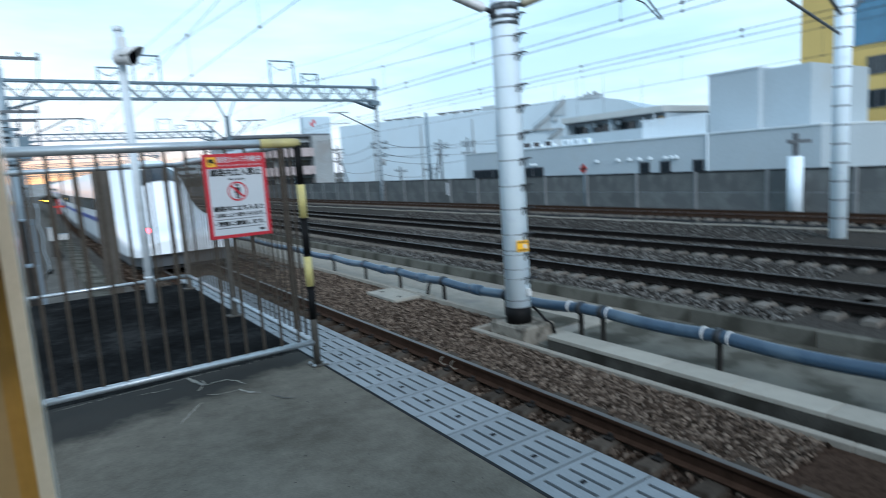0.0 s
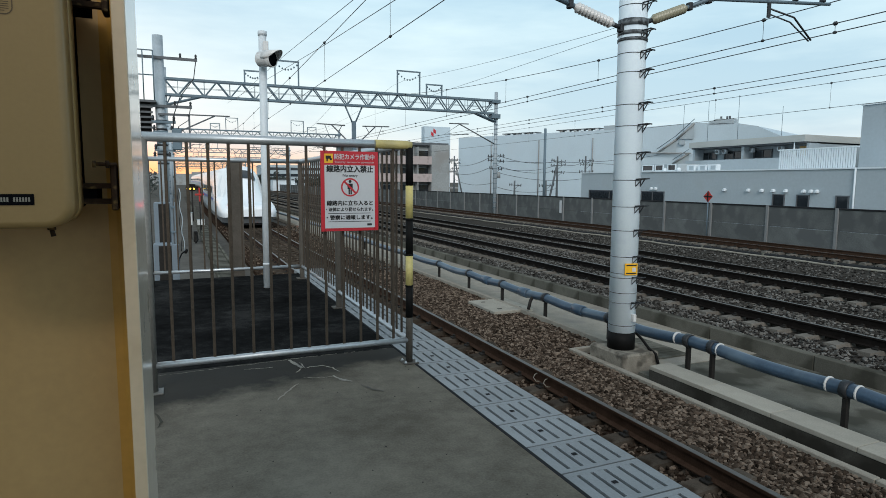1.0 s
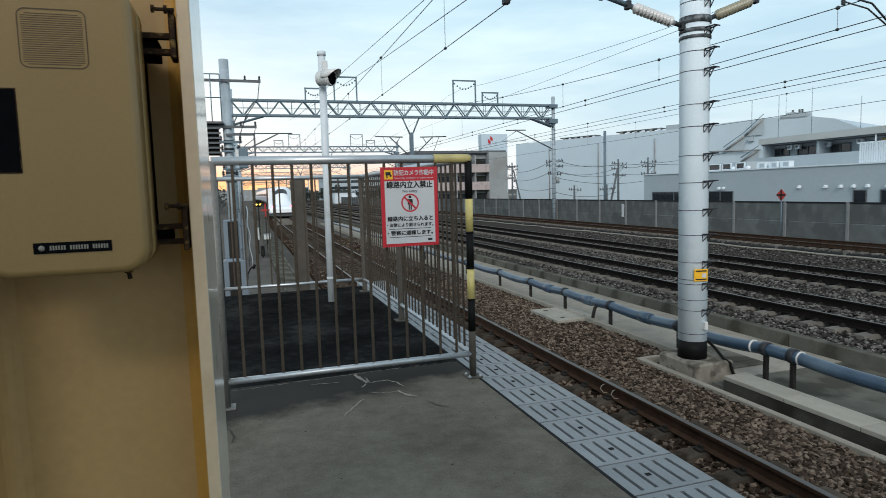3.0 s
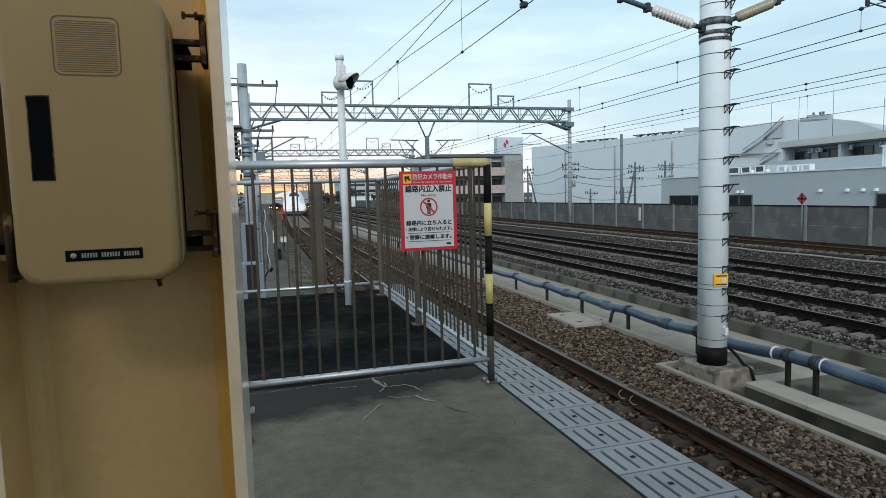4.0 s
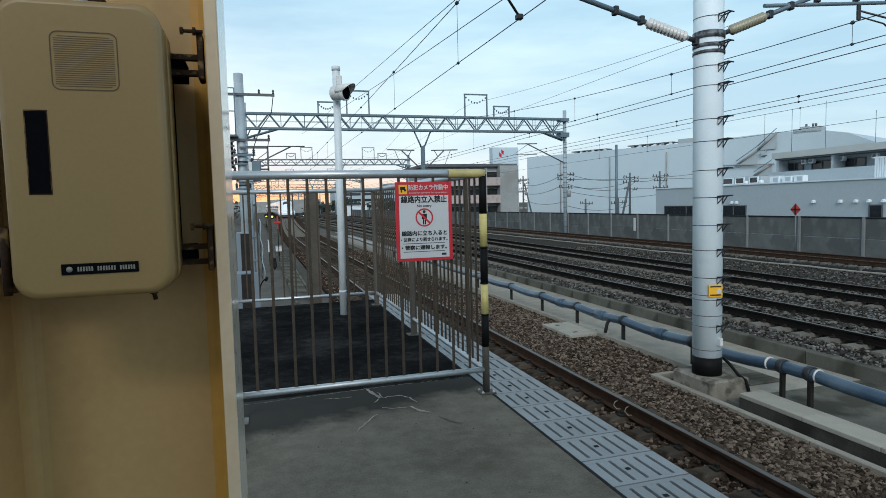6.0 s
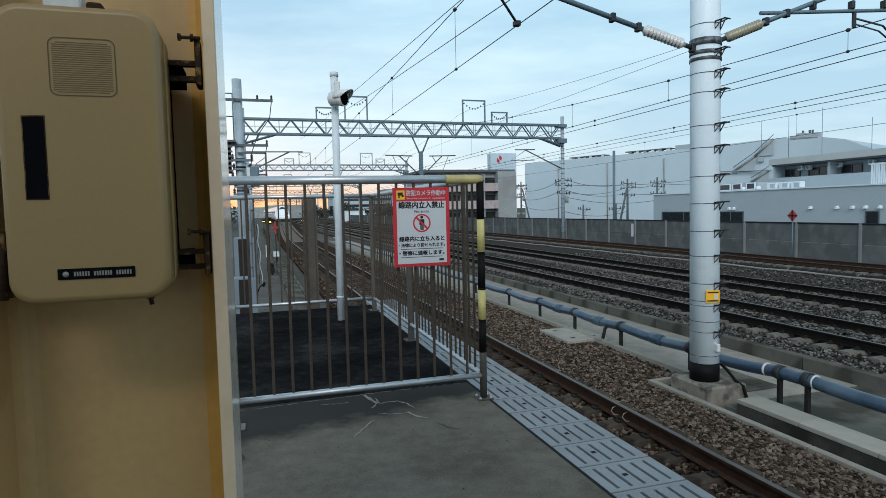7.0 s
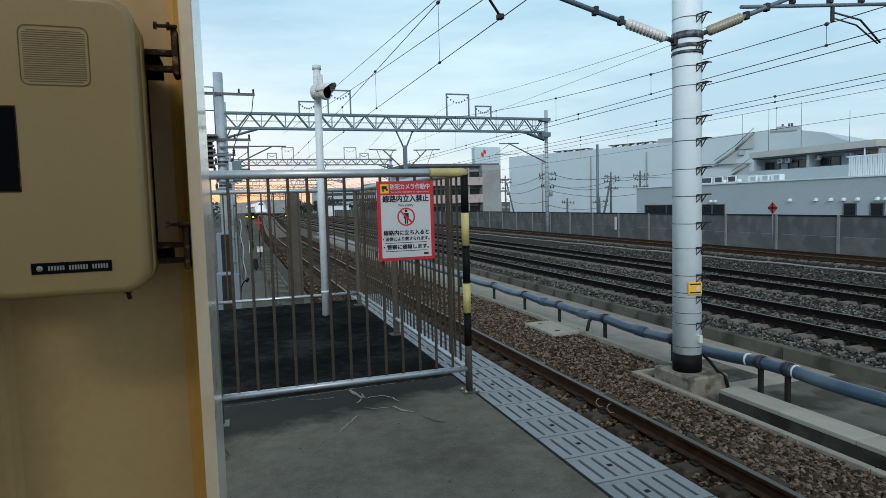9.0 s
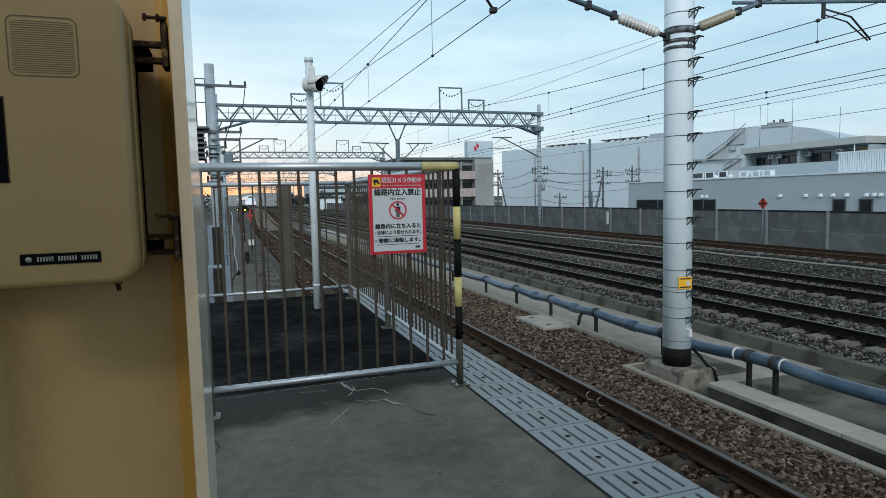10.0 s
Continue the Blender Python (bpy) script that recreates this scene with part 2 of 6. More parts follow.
M = dict(
    grate=mat("grating_concrete", (0.228, 0.240, 0.248), 0.6, spread=0.18, scale=5, fine=90, bump=0.001, per_piece=0.08, stain=(0.15, 0.16, 0.17), stain_at=0.6),
    # near-black so that the colour itself carries the shade of deep recesses
    pit=mat("painted_shade_pit", (0.007, 0.007, 0.008), 0.9, spec=0.0),
    edge=mat("platform_edge_face", (0.11, 0.105, 0.095), 0.85, spread=0.3, scale=2, bump=0.004, spec=0.0),
    galv=mat("galvanised_steel", (0.50, 0.53, 0.55), 0.42, 0.75, spread=0.15, scale=8, fine=70),
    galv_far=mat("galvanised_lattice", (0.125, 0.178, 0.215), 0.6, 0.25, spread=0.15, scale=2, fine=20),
    galv_pale=mat("pale_galvanised_post", (0.36, 0.42, 0.46), 0.6, 0.15, spread=0.15, scale=2, fine=20, stain=(0.27, 0.32, 0.35), stain_at=0.6),
    picket=mat("weathered_brown_steel", (0.075, 0.060, 0.047), 0.55, 0.35, spread=0.3, scale=12, fine=90, spec=0.08),
    post_grey=mat("grey_painted_steel", (0.17, 0.165, 0.15), 0.55, 0.2, spread=0.25, scale=9),
    post_brown=mat("dull_brown_steel", (0.092, 0.082, 0.070), 0.6, 0.2, spread=0.25, scale=9, spec=0.15),
    black=mat("black_paint", (0.007, 0.007, 0.007), 0.6, spread=0.3, spec=0.1),
    yellow=mat("faded_yellow_paint", (0.55, 0.46, 0.17), 0.5, spread=0.2, scale=9, stain=(0.35, 0.3, 0.14)),
    red=mat("sign_red", (0.50, 0.016, 0.028), 0.4, spread=0.06),
    white=mat("sign_white", (0.52, 0.53, 0.545), 0.4, spread=0.04),
    sign_yellow=mat("sign_yellow", (0.8, 0.42, 0.02), 0.4, spread=0.05),
    ink=mat("sign_black", (0.015, 0.015, 0.015), 0.5, spread=0.05, spec=0.3),
    pole_white=mat("white_pole_paint", (0.80, 0.91, 1.0), 0.5, spread=0.05, scale=2.5, fine=40, stain=(0.70, 0.80, 0.90), stain_at=0.66, stain_scale=3),
    strap_band=mat("weathered_strap", (0.16, 0.175, 0.185), 0.55, 0.3, spread=0.5, scale=25, fine=90, stain=(0.05, 0.055, 0.06), stain_at=0.5, stain_scale=12, spec=0.3),
    khaki=mat("khaki_porcelain", (0.30, 0.28, 0.20), 0.35, spread=0.15, scale=12),
    strap=mat("dark_strap", (0.035, 0.038, 0.042), 0.5, 0.4, spread=0.3, spec=0.3),
    block=mat("foundation_concrete", (0.285, 0.262, 0.222), 0.85, spread=0.2, scale=4, fine=50, bump=0.003, stain=(0.24, 0.22, 0.2), spec=0.0),
    trough=mat("trough_concrete", (0.128, 0.124, 0.106), 0.85, spread=0.25, scale=3, fine=50, bump=0.003, stain=(0.062, 0.060, 0.050), stain_at=0.50, per_piece=0.14, spec=0.0),
    # dirty concrete, darkened further to paint in the shade of the upright face
    trough_shade_side=mat("dirty_shaded_trough_side", (0.066, 0.063, 0.055), 0.9, spread=0.3, scale=4, fine=50, bump=0.003, stain=(0.035, 0.033, 0.028), stain_at=0.52, spec=0.0),
    cover=mat("pale_trough_cover", (0.33, 0.312, 0.268), 0.8, spread=0.15, scale=3, fine=50, bump=0.002, stain=(0.24, 0.232, 0.21), per_piece=0.08, spec=0.0),
    pipe=mat("blue_grey_pipe", (0.034, 0.064, 0.102), 0.32, spread=0.25, scale=4, fine=40, stain=(0.075, 0.115, 0.155), stain_at=0.6),
    stand=mat("pipe_stand_steel", (0.022, 0.02, 0.018), 0.7, 0.2, spread=0.4, spec=0.2),
    rust=mat("rail_side_rust", (0.050, 0.030, 0.021), 0.75, 0.0, spread=0.4, scale=7, fine=90, spec=0.03),
    dark_rail=mat("rail_side_dark", (0.012, 0.010, 0.009), 0.7, 0.0, spread=0.4, scale=7, fine=90, spec=0.03),
    railtop=mat("worn_rail_head", (0.10, 0.088, 0.078), 0.5, 0.55, spread=0.2),
    sleeper=mat("sleeper_concrete", (0.150, 0.138, 0.122), 0.9, spread=0.25, scale=6, fine=60, bump=0.003, per_piece=0.18, spec=0.0),
    sleeper_near=mat("rusty_sleeper_concrete", (0.070, 0.058, 0.047), 0.9, spread=0.35, scale=6, fine=60, bump=0.003, stain=(0.034, 0.026, 0.020), stain_at=0.55, stain_scale=4, per_piece=0.25, spec=0.0),
    ballast=mat("ballast_bed", (0.045, 0.030, 0.022), 0.95, spread=0.55, scale=14, fine=38, bump=0.03, stain=(0.06, 0.042, 0.03), stain_at=0.6, stain_scale=0.7, spec=0.0),
    ballast_grey=mat("grey_ballast_bed", (0.052, 0.048, 0.043), 0.95, spread=0.55, scale=14, fine=38, bump=0.03, stain=(0.062, 0.054, 0.046), stain_at=0.6, stain_scale=0.5, spec=0.0),
    ground=mat("ground_soil", (0.11, 0.105, 0.095), 0.95, spread=0.3, scale=0.2, fine=4, spec=0.0),
    wall=mat("weathered_wall_concrete", (0.135, 0.142, 0.14), 0.9, spread=0.3, scale=0.9, fine=25, bump=0.003, stain=(0.105, 0.110, 0.110), stain_at=0.50, stain_scale=1.1, per_piece=0.10, spec=0.0),
    wallpost=mat("wall_post_concrete", (0.20, 0.207, 0.208), 0.85, spread=0.2, scale=2),
    coping=mat("dark_coping", (0.03, 0.0312, 0.033), 0.8, spread=0.2, spec=0.0),
    facade=mat("pale_facade", (0.48, 0.575, 0.635), 0.75, spread=0.06, scale=0.25, fine=5, stain=(0.48, 0.56, 0.61), stain_at=0.6, stain_scale=0.15),
    facade_low=mat("low_facade", (0.37, 0.43, 0.465), 0.8, spread=0.08, scale=0.3, fine=6, stain=(0.36, 0.405, 0.425), stain_at=0.6, stain_scale=0.3),
    facade_grey=mat("stained_grey_facade", (0.28, 0.30, 0.305), 0.85, spread=0.25, scale=0.3, fine=5, stain=(0.24, 0.24, 0.235), stain_at=0.55, stain_scale=0.4),
    facade_yellow=mat("ochre_facade", (0.56, 0.40, 0.13), 0.8, spread=0.1, scale=0.3),
    beige=mat("pale_beige_concrete", (0.42, 0.435, 0.42), 0.85, spread=0.12, scale=0.5),
    roofdark=mat("dark_roof_trim", (0.09, 0.10, 0.11), 0.6, spread=0.2),
    glass=mat("dark_window_glass", (0.02, 0.025, 0.03), 0.08, 0.0, spread=0.3, spec=0.6),
    blue_glass=mat("blue_curtain_glass", (0.05, 0.16, 0.26), 0.1, 0.0, spread=0.4, scale=0.5, spec=0.7),
    white_trim=mat("white_trim", (0.66, 0.73, 0.77), 0.6, spread=0.06),
    wire=mat("dark_wire", (0.05, 0.055, 0.06), 0.5, 0.5, spread=0.2),
    insulator=mat("grey_porcelain", (0.36, 0.37, 0.37), 0.3, spread=0.12),
    porcelain=mat("pale_porcelain", (0.60, 0.60, 0.59), 0.3, spread=0.12),
    # one column paint in two copies: this one has bounced orange light mixed in
    column=mat("bounce_lit_ochre_paint", (0.54, 0.29, 0.060), 0.42, spread=0.1, scale=4, fine=50, bump=0.001, stain=(0.40, 0.245, 0.095), stain_at=0.63, stain_scale=5, spec=0.35),
    column_web=mat("unbounced_column_paint", (0.52, 0.342, 0.150), 0.45, spread=0.08, scale=4, fine=50, bump=0.001, stain=(0.41, 0.27, 0.12), stain_at=0.62, stain_scale=5, spec=0.35),
    cream=mat("cream_paint", (0.68, 0.51, 0.34), 0.4, spread=0.08, scale=6, fine=60, stain=(0.58, 0.42, 0.26), stain_at=0.66, stain_scale=9),
    cream_gloss=mat("glossy_cream_paint", (0.60, 0.52, 0.42), 0.16, spread=0.08, scale=6, fine=60, stain=(0.5, 0.42, 0.32), stain_at=0.66, stain_scale=9, spec=0.7),
    box=mat("beige_enamel", (0.294, 0.189, 0.074), 0.38, spread=0.06, scale=5, fine=140, bump=0.0003, stain=(0.264, 0.167, 0.063), stain_at=0.68, stain_scale=12),
    bracket=mat("rusty_bracket", (0.032, 0.016, 0.008), 0.8, 0.1, spread=0.6, scale=40, fine=170, stain=(0.24, 0.15, 0.055), stain_at=0.60, stain_scale=45, spec=0.2),
    slot=mat("black_plastic_and_shade", (0.006, 0.006, 0.007), 0.7, spread=0.2, spec=0.0),
    label_ink=mat("label_print", (0.24, 0.225, 0.19), 0.5, spread=0.1),
    roof=mat("canopy_sheet", (0.40, 0.38, 0.34), 0.7, spread=0.1),
    train=mat("train_white_paint", (0.86, 0.89, 0.92), 0.22, spread=0.03, scale=0.6, fine=6),
    train_blue=mat("train_blue_stripe", (0.02, 0.06, 0.30), 0.3, spread=0.05),
    skirt=mat("train_skirt_grey", (0.06, 0.065, 0.07), 0.5, spread=0.15),
    under=mat("train_underside", (0.015, 0.015, 0.016), 0.9, spread=0.3, spec=0.1),
    tail=mat("tail_lamp_red", (0.8, 0.02, 0.03), 0.3, emit=(1.0, 0.06, 0.08), power=14.0),
    signal_on=mat("signal_amber", (0.8, 0.5, 0.05), 0.3, emit=(1.0, 0.62, 0.06), power=6.0),
    redpaint=mat("marker_red", (0.55, 0.04, 0.03), 0.5, spread=0.1),
    orange_light=mat("painted_warm_light", (0.55, 0.36, 0.16), 0.8, spread=0.2),
    cabinet=mat("pale_blue_cabinet", (0.15, 0.19, 0.225), 0.5, 0.1, spread=0.15, scale=3),
    pole_dark=mat("weathered_pole", (0.10, 0.118, 0.13), 0.8, spread=0.25, scale=2, fine=20),
    rim=mat("grille_line_shade", (0.085, 0.050, 0.020), 0.6, spread=0.2, scale=30),
    speaker_pole=mat("pale_grey_pole_paint", (0.56, 0.61, 0.64), 0.5, spread=0.1, scale=5, fine=40, stain=(0.45, 0.49, 0.50), stain_at=0.6, stain_scale=3),
    foundation=mat("weathered_block_concrete", (0.235, 0.216, 0.182), 0.85, spread=0.3, scale=5, fine=50, bump=0.003, stain=(0.10, 0.092, 0.078), stain_at=0.52, stain_scale=4, spec=0.0),
    balcony_paint=mat("pink_balcony_paint", (0.40, 0.335, 0.325), 0.8, spread=0.12, scale=0.6, stain=(0.30, 0.26, 0.25)),
    # leaf green shifted to grey-blue to paint in the distance haze
    leaf=mat("hazed_foliage", (0.042, 0.052, 0.046), 0.9, spread=0.5, scale=1.5, fine=8),
)


def floor_mat(name, dark, mid, light, rough, gloss, wedge=None):
    """A trodden floor: cloudy patches, mottling, fine grain and specks; wedge: colour of a darker area along the fence.
    """
    m = bpy.data.materials.new(name)
    m.use_nodes = True
    n, l = m.node_tree.nodes, m.node_tree.links
    b = n["Principled BSDF"]
    b.inputs["Specular IOR Level"].default_value = gloss
    geo = n.new("ShaderNodeNewGeometry")

    def tex(scale, detail, rough_at=0.55):
        t = n.new("ShaderNodeTexNoise")
        t.inputs["Scale"].default_value, t.inputs["Detail"].default_value, t.inputs["Roughness"].default_value = scale, detail, rough_at
        l.new(geo.outputs["Position"], t.inputs["Vector"])
        return t.outputs["Fac"]

    def calc(kind, a, c, d=None):
        t = n.new("ShaderNodeMath")
        t.operation = kind
        for k, v in enumerate((a, c, d)):
            if isinstance(v, (int, float)):
                t.inputs[k].default_value = v
            elif v is not None:
                l.new(v, t.inputs[k])
        return t.outputs[0]

    cloud, mottle, grain = tex(1.3, 5.0), tex(9.0, 6.0, 0.7), tex(85.0, 3.0, 0.6)
    mix = calc("MULTIPLY_ADD", mottle, 0.33, calc("MULTIPLY", cloud, 0.45))
    mix = calc("MULTIPLY_ADD", grain, 0.22, mix)
    ramp_c = n.new("ShaderNodeValToRGB")
    e = ramp_c.color_ramp.elements
    e[0].position, e[0].color = 0.40, (*dark, 1)
    e[1].position, e[1].color = 0.60, (*light, 1)
    e.new(0.5).color = (*mid, 1)
    l.new(mix, ramp_c.inputs[0])
    out = ramp_c.outputs[0]
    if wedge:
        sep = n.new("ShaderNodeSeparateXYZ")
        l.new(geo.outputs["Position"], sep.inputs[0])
        # nearer edge of the darker area runs slantwise towards the fence corner
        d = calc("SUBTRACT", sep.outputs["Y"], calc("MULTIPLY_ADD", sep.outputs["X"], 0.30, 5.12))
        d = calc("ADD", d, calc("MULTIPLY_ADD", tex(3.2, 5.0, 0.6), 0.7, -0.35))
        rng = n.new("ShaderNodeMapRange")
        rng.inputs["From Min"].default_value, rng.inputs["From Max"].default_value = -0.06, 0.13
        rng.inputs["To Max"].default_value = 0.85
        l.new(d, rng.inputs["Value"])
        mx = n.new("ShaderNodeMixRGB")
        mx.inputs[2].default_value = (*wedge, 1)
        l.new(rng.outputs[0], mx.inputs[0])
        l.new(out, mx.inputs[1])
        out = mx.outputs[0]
    l.new(out, b.inputs["Base Color"])
    rr = n.new("ShaderNodeMapRange")
    rr.inputs["To Min"].default_value, rr.inputs["To Max"].default_value = rough - 0.15, rough + 0.2
    l.new(mottle, rr.inputs["Value"])
    l.new(rr.outputs[0], b.inputs["Roughness"])
    bp = n.new("ShaderNodeBump")
    bp.inputs["Strength"].default_value, bp.inputs["Distance"].default_value = 0.6, 0.004
    l.new(mix, bp.inputs["Height"])
    l.new(bp.outputs[0], b.inputs["Normal"])
    return m


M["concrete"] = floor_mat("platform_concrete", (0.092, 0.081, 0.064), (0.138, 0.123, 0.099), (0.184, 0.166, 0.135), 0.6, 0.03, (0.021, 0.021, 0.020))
M["asphalt"] = floor_mat("dark_asphalt", (0.007, 0.0072, 0.0072), (0.014, 0.0145, 0.0145), (0.033, 0.033, 0.032), 0.8, 0.0)


# ---- mesh building ----
class MB:
    """Vertices and faces in world metres, gathered for one mesh."""

    def __init__(self):
        self.v, self.f, self.s = [], [], []

    def add(self, verts, faces, smooth=False):
        k = len(self.v)
        self.v += [tuple(p) for p in verts]
        self.f += [tuple(i + k for i in f) for f in faces]
        self.s += [smooth] * len(faces)
        return self

    def box(self, x0, x1, y0, y1, z0, z1, b=0.0, turn=None):
        c = ((x0 + x1) / 2, (y0 + y1) / 2, (z0 + z1) / 2)
        h = (abs(x1 - x0) / 2, abs(y1 - y0) / 2, abs(z1 - z0) / 2)
        if b <= 0:
            pts = [(sx * h[0], sy * h[1], sz * h[2]) for sz in (-1, 1) for sy in (-1, 1) for sx in (-1, 1)]
            fs = [(0, 2, 3, 1), (4, 5, 7, 6), (0, 1, 5, 4), (2, 6, 7, 3), (0, 4, 6, 2), (1, 3, 7, 5)]
        else:
            b = min(b, *[0.49 * 2 * a for a in h])
            pts, idx, fs = [], {}, []
            for sx in (-1, 1):
                for sy in (-1, 1):
                    for sz in (-1, 1):
                        for a in range(3):
                            p = [sx * (h[0] - b), sy * (h[1] - b), sz * (h[2] - b)]
                            p[a] = (sx, sy, sz)[a] * h[a]
                            idx[(sx, sy, sz, a)] = len(pts)
                            pts.append(tuple(p))
            for a in range(3):
                o = [q for q in range(3) if q != a]
                for sg in (-1, 1):
                    ring = []
                    for u, w in ((-1, -1), (1, -1), (1, 1), (-1, 1)):
                        s3 = [0, 0, 0]
                        s3[a], s3[o[0]], s3[o[1]] = sg, u, w
                        ring.append(idx[(*s3, a)])
                    fs.append(tuple(ring if (sg > 0) == (a != 1) else ring[::-1]))
            for a in range(3):
                o = [q for q in range(3) if q != a]
                for u in (-1, 1):
                    for w in (-1, 1):
                        e0, e1 = [0, 0, 0], [0, 0, 0]
                        e0[a], e0[o[0]], e0[o[1]] = -1, u, w
                        e1[a], e1[o[0]], e1[o[1]] = 1, u, w
                        q = (idx[(*e0, o[0])], idx[(*e1, o[0])], idx[(*e1, o[1])], idx[(*e0, o[1])])
                        fs.append(q)
            for sx in (-1, 1):
                for sy in (-1, 1):
                    for sz in (-1, 1):
                        fs.append(tuple(idx[(sx, sy, sz, a)] for a in range(3)))
        if turn:
            r = Matrix.Rotation(radians(turn), 3, "Z")
            pts = [tuple(r @ Vector(p)) for p in pts]
        return self.add([(p[0] + c[0], p[1] + c[1], p[2] + c[2]) for p in pts], fs)

    def tube(self, path, r, seg=10, caps=True, r_end=None):
        path = [Vector(p) for p in path]
        rings, n = [], len(path)
        side = None
        for i, p in enumerate(path):
            d = (path[min(i + 1, n - 1)] - path[max(i - 1, 0)]).normalized()
            if side is None:
                side = d.orthogonal().normalized()
            else:
                side = (side - d * side.dot(d)).normalized()
            up = d.cross(side)
            rr = r if r_end is None else r + (r_end - r) * i / (n - 1)
            rings.append([p + (side * math.cos(a) + up * math.sin(a)) * rr for a in [2 * math.pi * k / seg for k in range(seg)]])
        vs = [q for ring in rings for q in ring]
        fs = [(i * seg + k, i * seg + (k + 1) % seg, (i + 1) * seg + (k + 1) % seg, (i + 1) * seg + k) for i in range(n - 1) for k in range(seg)]
        self.add(vs, fs, True)
        if caps:
            k = len(self.v) - len(vs)
            self.f += [tuple(range(k + seg - 1, k - 1, -1)), tuple(range(k + (n - 1) * seg, k + n * seg))]
            self.s += [False, False]
        return self

    def lathe(self, p0, p1, profile, seg=16):
        """Rings of (share of the way, radius) along the line p0 to p1."""
        p0, p1 = Vector(p0), Vector(p1)
        d = (p1 - p0)
        n = d.normalized()
        a = n.orthogonal().normalized()
        b = n.cross(a)
        vs = []
        for s, r in profile:
            for k in range(seg):
                t = 2 * math.pi * k / seg
                vs.append(p0 + d * s + (a * math.cos(t) + b * math.sin(t)) * r)
        m = len(profile)
        fs = [(i * seg + k, i * seg + (k + 1) % seg, (i + 1) * seg + (k + 1) % seg, (i + 1) * seg + k) for i in range(m - 1) for k in range(seg)]
        self.add(vs, fs, True)
        k = len(self.v) - len(vs)
        self.f += [tuple(range(k + seg - 1, k - 1, -1)), tuple(range(k + (m - 1) * seg, k + m * seg))]
        self.s += [False, False]
        return self

    def prism(self, plan, z0, z1):
        """An upright block over a plan outline."""
        n = len(plan)
        vs = [(x, y, z0) for x, y in plan] + [(x, y, z1) for x, y in plan]
        fs = [tuple(range(n - 1, -1, -1)), tuple(range(n, 2 * n))] + [(i, (i + 1) % n, n + (i + 1) % n, n + i) for i in range(n)]
        return self.add(vs, fs)

    def sweep(self, outline, path):
        """An outline (across, up) carried along points of the ground."""
        n, m = len(outline), len(path)
        vs = []
        for i, p in enumerate(path):
            a, b = Vector(path[max(i - 1, 0)]), Vector(path[min(i + 1, m - 1)])
            d = (b - a).normalized()
            right = Vector((d.y, -d.x, 0)).normalized()
            for u, w in outline:
                q = Vector(p) + right * u
                vs.append((q.x, q.y, q.z + w))
        fs = [(i * n + k, (i + 1) * n + k, (i + 1) * n + (k + 1) % n, i * n + (k + 1) % n) for i in range(m - 1) for k in range(n)]
        fs += [tuple(range(n)), tuple(range((m - 1) * n + n - 1, (m - 1) * n - 1, -1))]
        return self.add(vs, fs)

    def mesh(self, name, material, shift=(0, 0, 0)):
        me = bpy.data.meshes.new(name)
        sx, sy, sz = shift
        me.from_pydata([(x - sx, y - sy, z - sz) for x, y, z in self.v], [], self.f)
        me.polygons.foreach_set("use_smooth", self.s)
        me.materials.append(material)
        bm = bmesh.new()
        bm.from_mesh(me)
        if len(bm.faces) < 60000:
            bmesh.ops.recalc_face_normals(bm, faces=bm.faces)
        bm.to_mesh(me)
        bm.free()
        return me


BASE = {}


def thing(name, at, label, category, group="", kind=""):
    """An empty at a thing's base; its parts are built in world metres and hung on it."""
    ob = new(name)
    ob.location = at
    ob.empty_display_size = 0.1
    BASE[ob] = Vector(at)
    return tagged(ob, label, category, group, kind)


def part(name, mb, material, parent, label=""):
    ob = new(name, mb.mesh(name, M[material], BASE[parent]))
    ob.parent = parent
    BASE[ob] = BASE[parent]
    return tagged(ob, label)


def piece(name, mesh, parent, at):
    """One of many alike pieces: shares its mesh, stands at a place in the world."""
    ob = new(name, mesh)
    ob.parent = parent
    ob.location = Vector(at) - BASE[parent]
    return ob


def single(name, mb, material, at, label, category="", group="", kind=""):
    """A thing that is one mesh."""
    ob = new(name, mb.mesh(name, M[material], at))
    ob.location = at
    BASE[ob] = Vector(at)
    return tagged(ob, label, category, group, kind)


def smooth01(t):
    t = max(0.0, min(1.0, t))
    return t * t * (3 - 2 * t)


# ---- the plan ----
RAIL = -1.25                      # rail head
TRACKS = (0.0, 7.95, 12.2, 20.1)  # centre lines
WALL_X = 21.8


def line_at(y):
    """The near track eases over to the right and climbs a little beyond the platform."""
    return 2.7 * smooth01((y - 50) / 115), RAIL + 0.9 * smooth01((y - 45) / 130)


# ---- ground and platform ----
def build_ground():
    g = MB().box(-1500, 1500, -1200, 2600, -3.0, -1.62)
    single("ground", g, "ground", (0, 0, -1.62), "bare grey-brown ground beside the railway", kind="structure")
    b = MB().box(-1.70, 2.24, -25, 60, -1.62, -1.50)
    b.sweep([(-1.75, -0.37), (2.1, -0.37), (2.1, -0.228), (-1.75, -0.228)], [(line_at(y)[0], y, line_at(y)[1]) for y in range(60, 330, 10)])
    single("ballast", b, "ballast", (0, 0, -1.62), "brown crushed-stone ballast under the near track", kind="structure")
    b = MB().box(5.18, 21.7, -25, 400, -1.62, -1.515)
    single("ballast", b, "ballast_grey", (13, 0, -1.62), "grey-brown ballast under the main tracks", kind="structure")


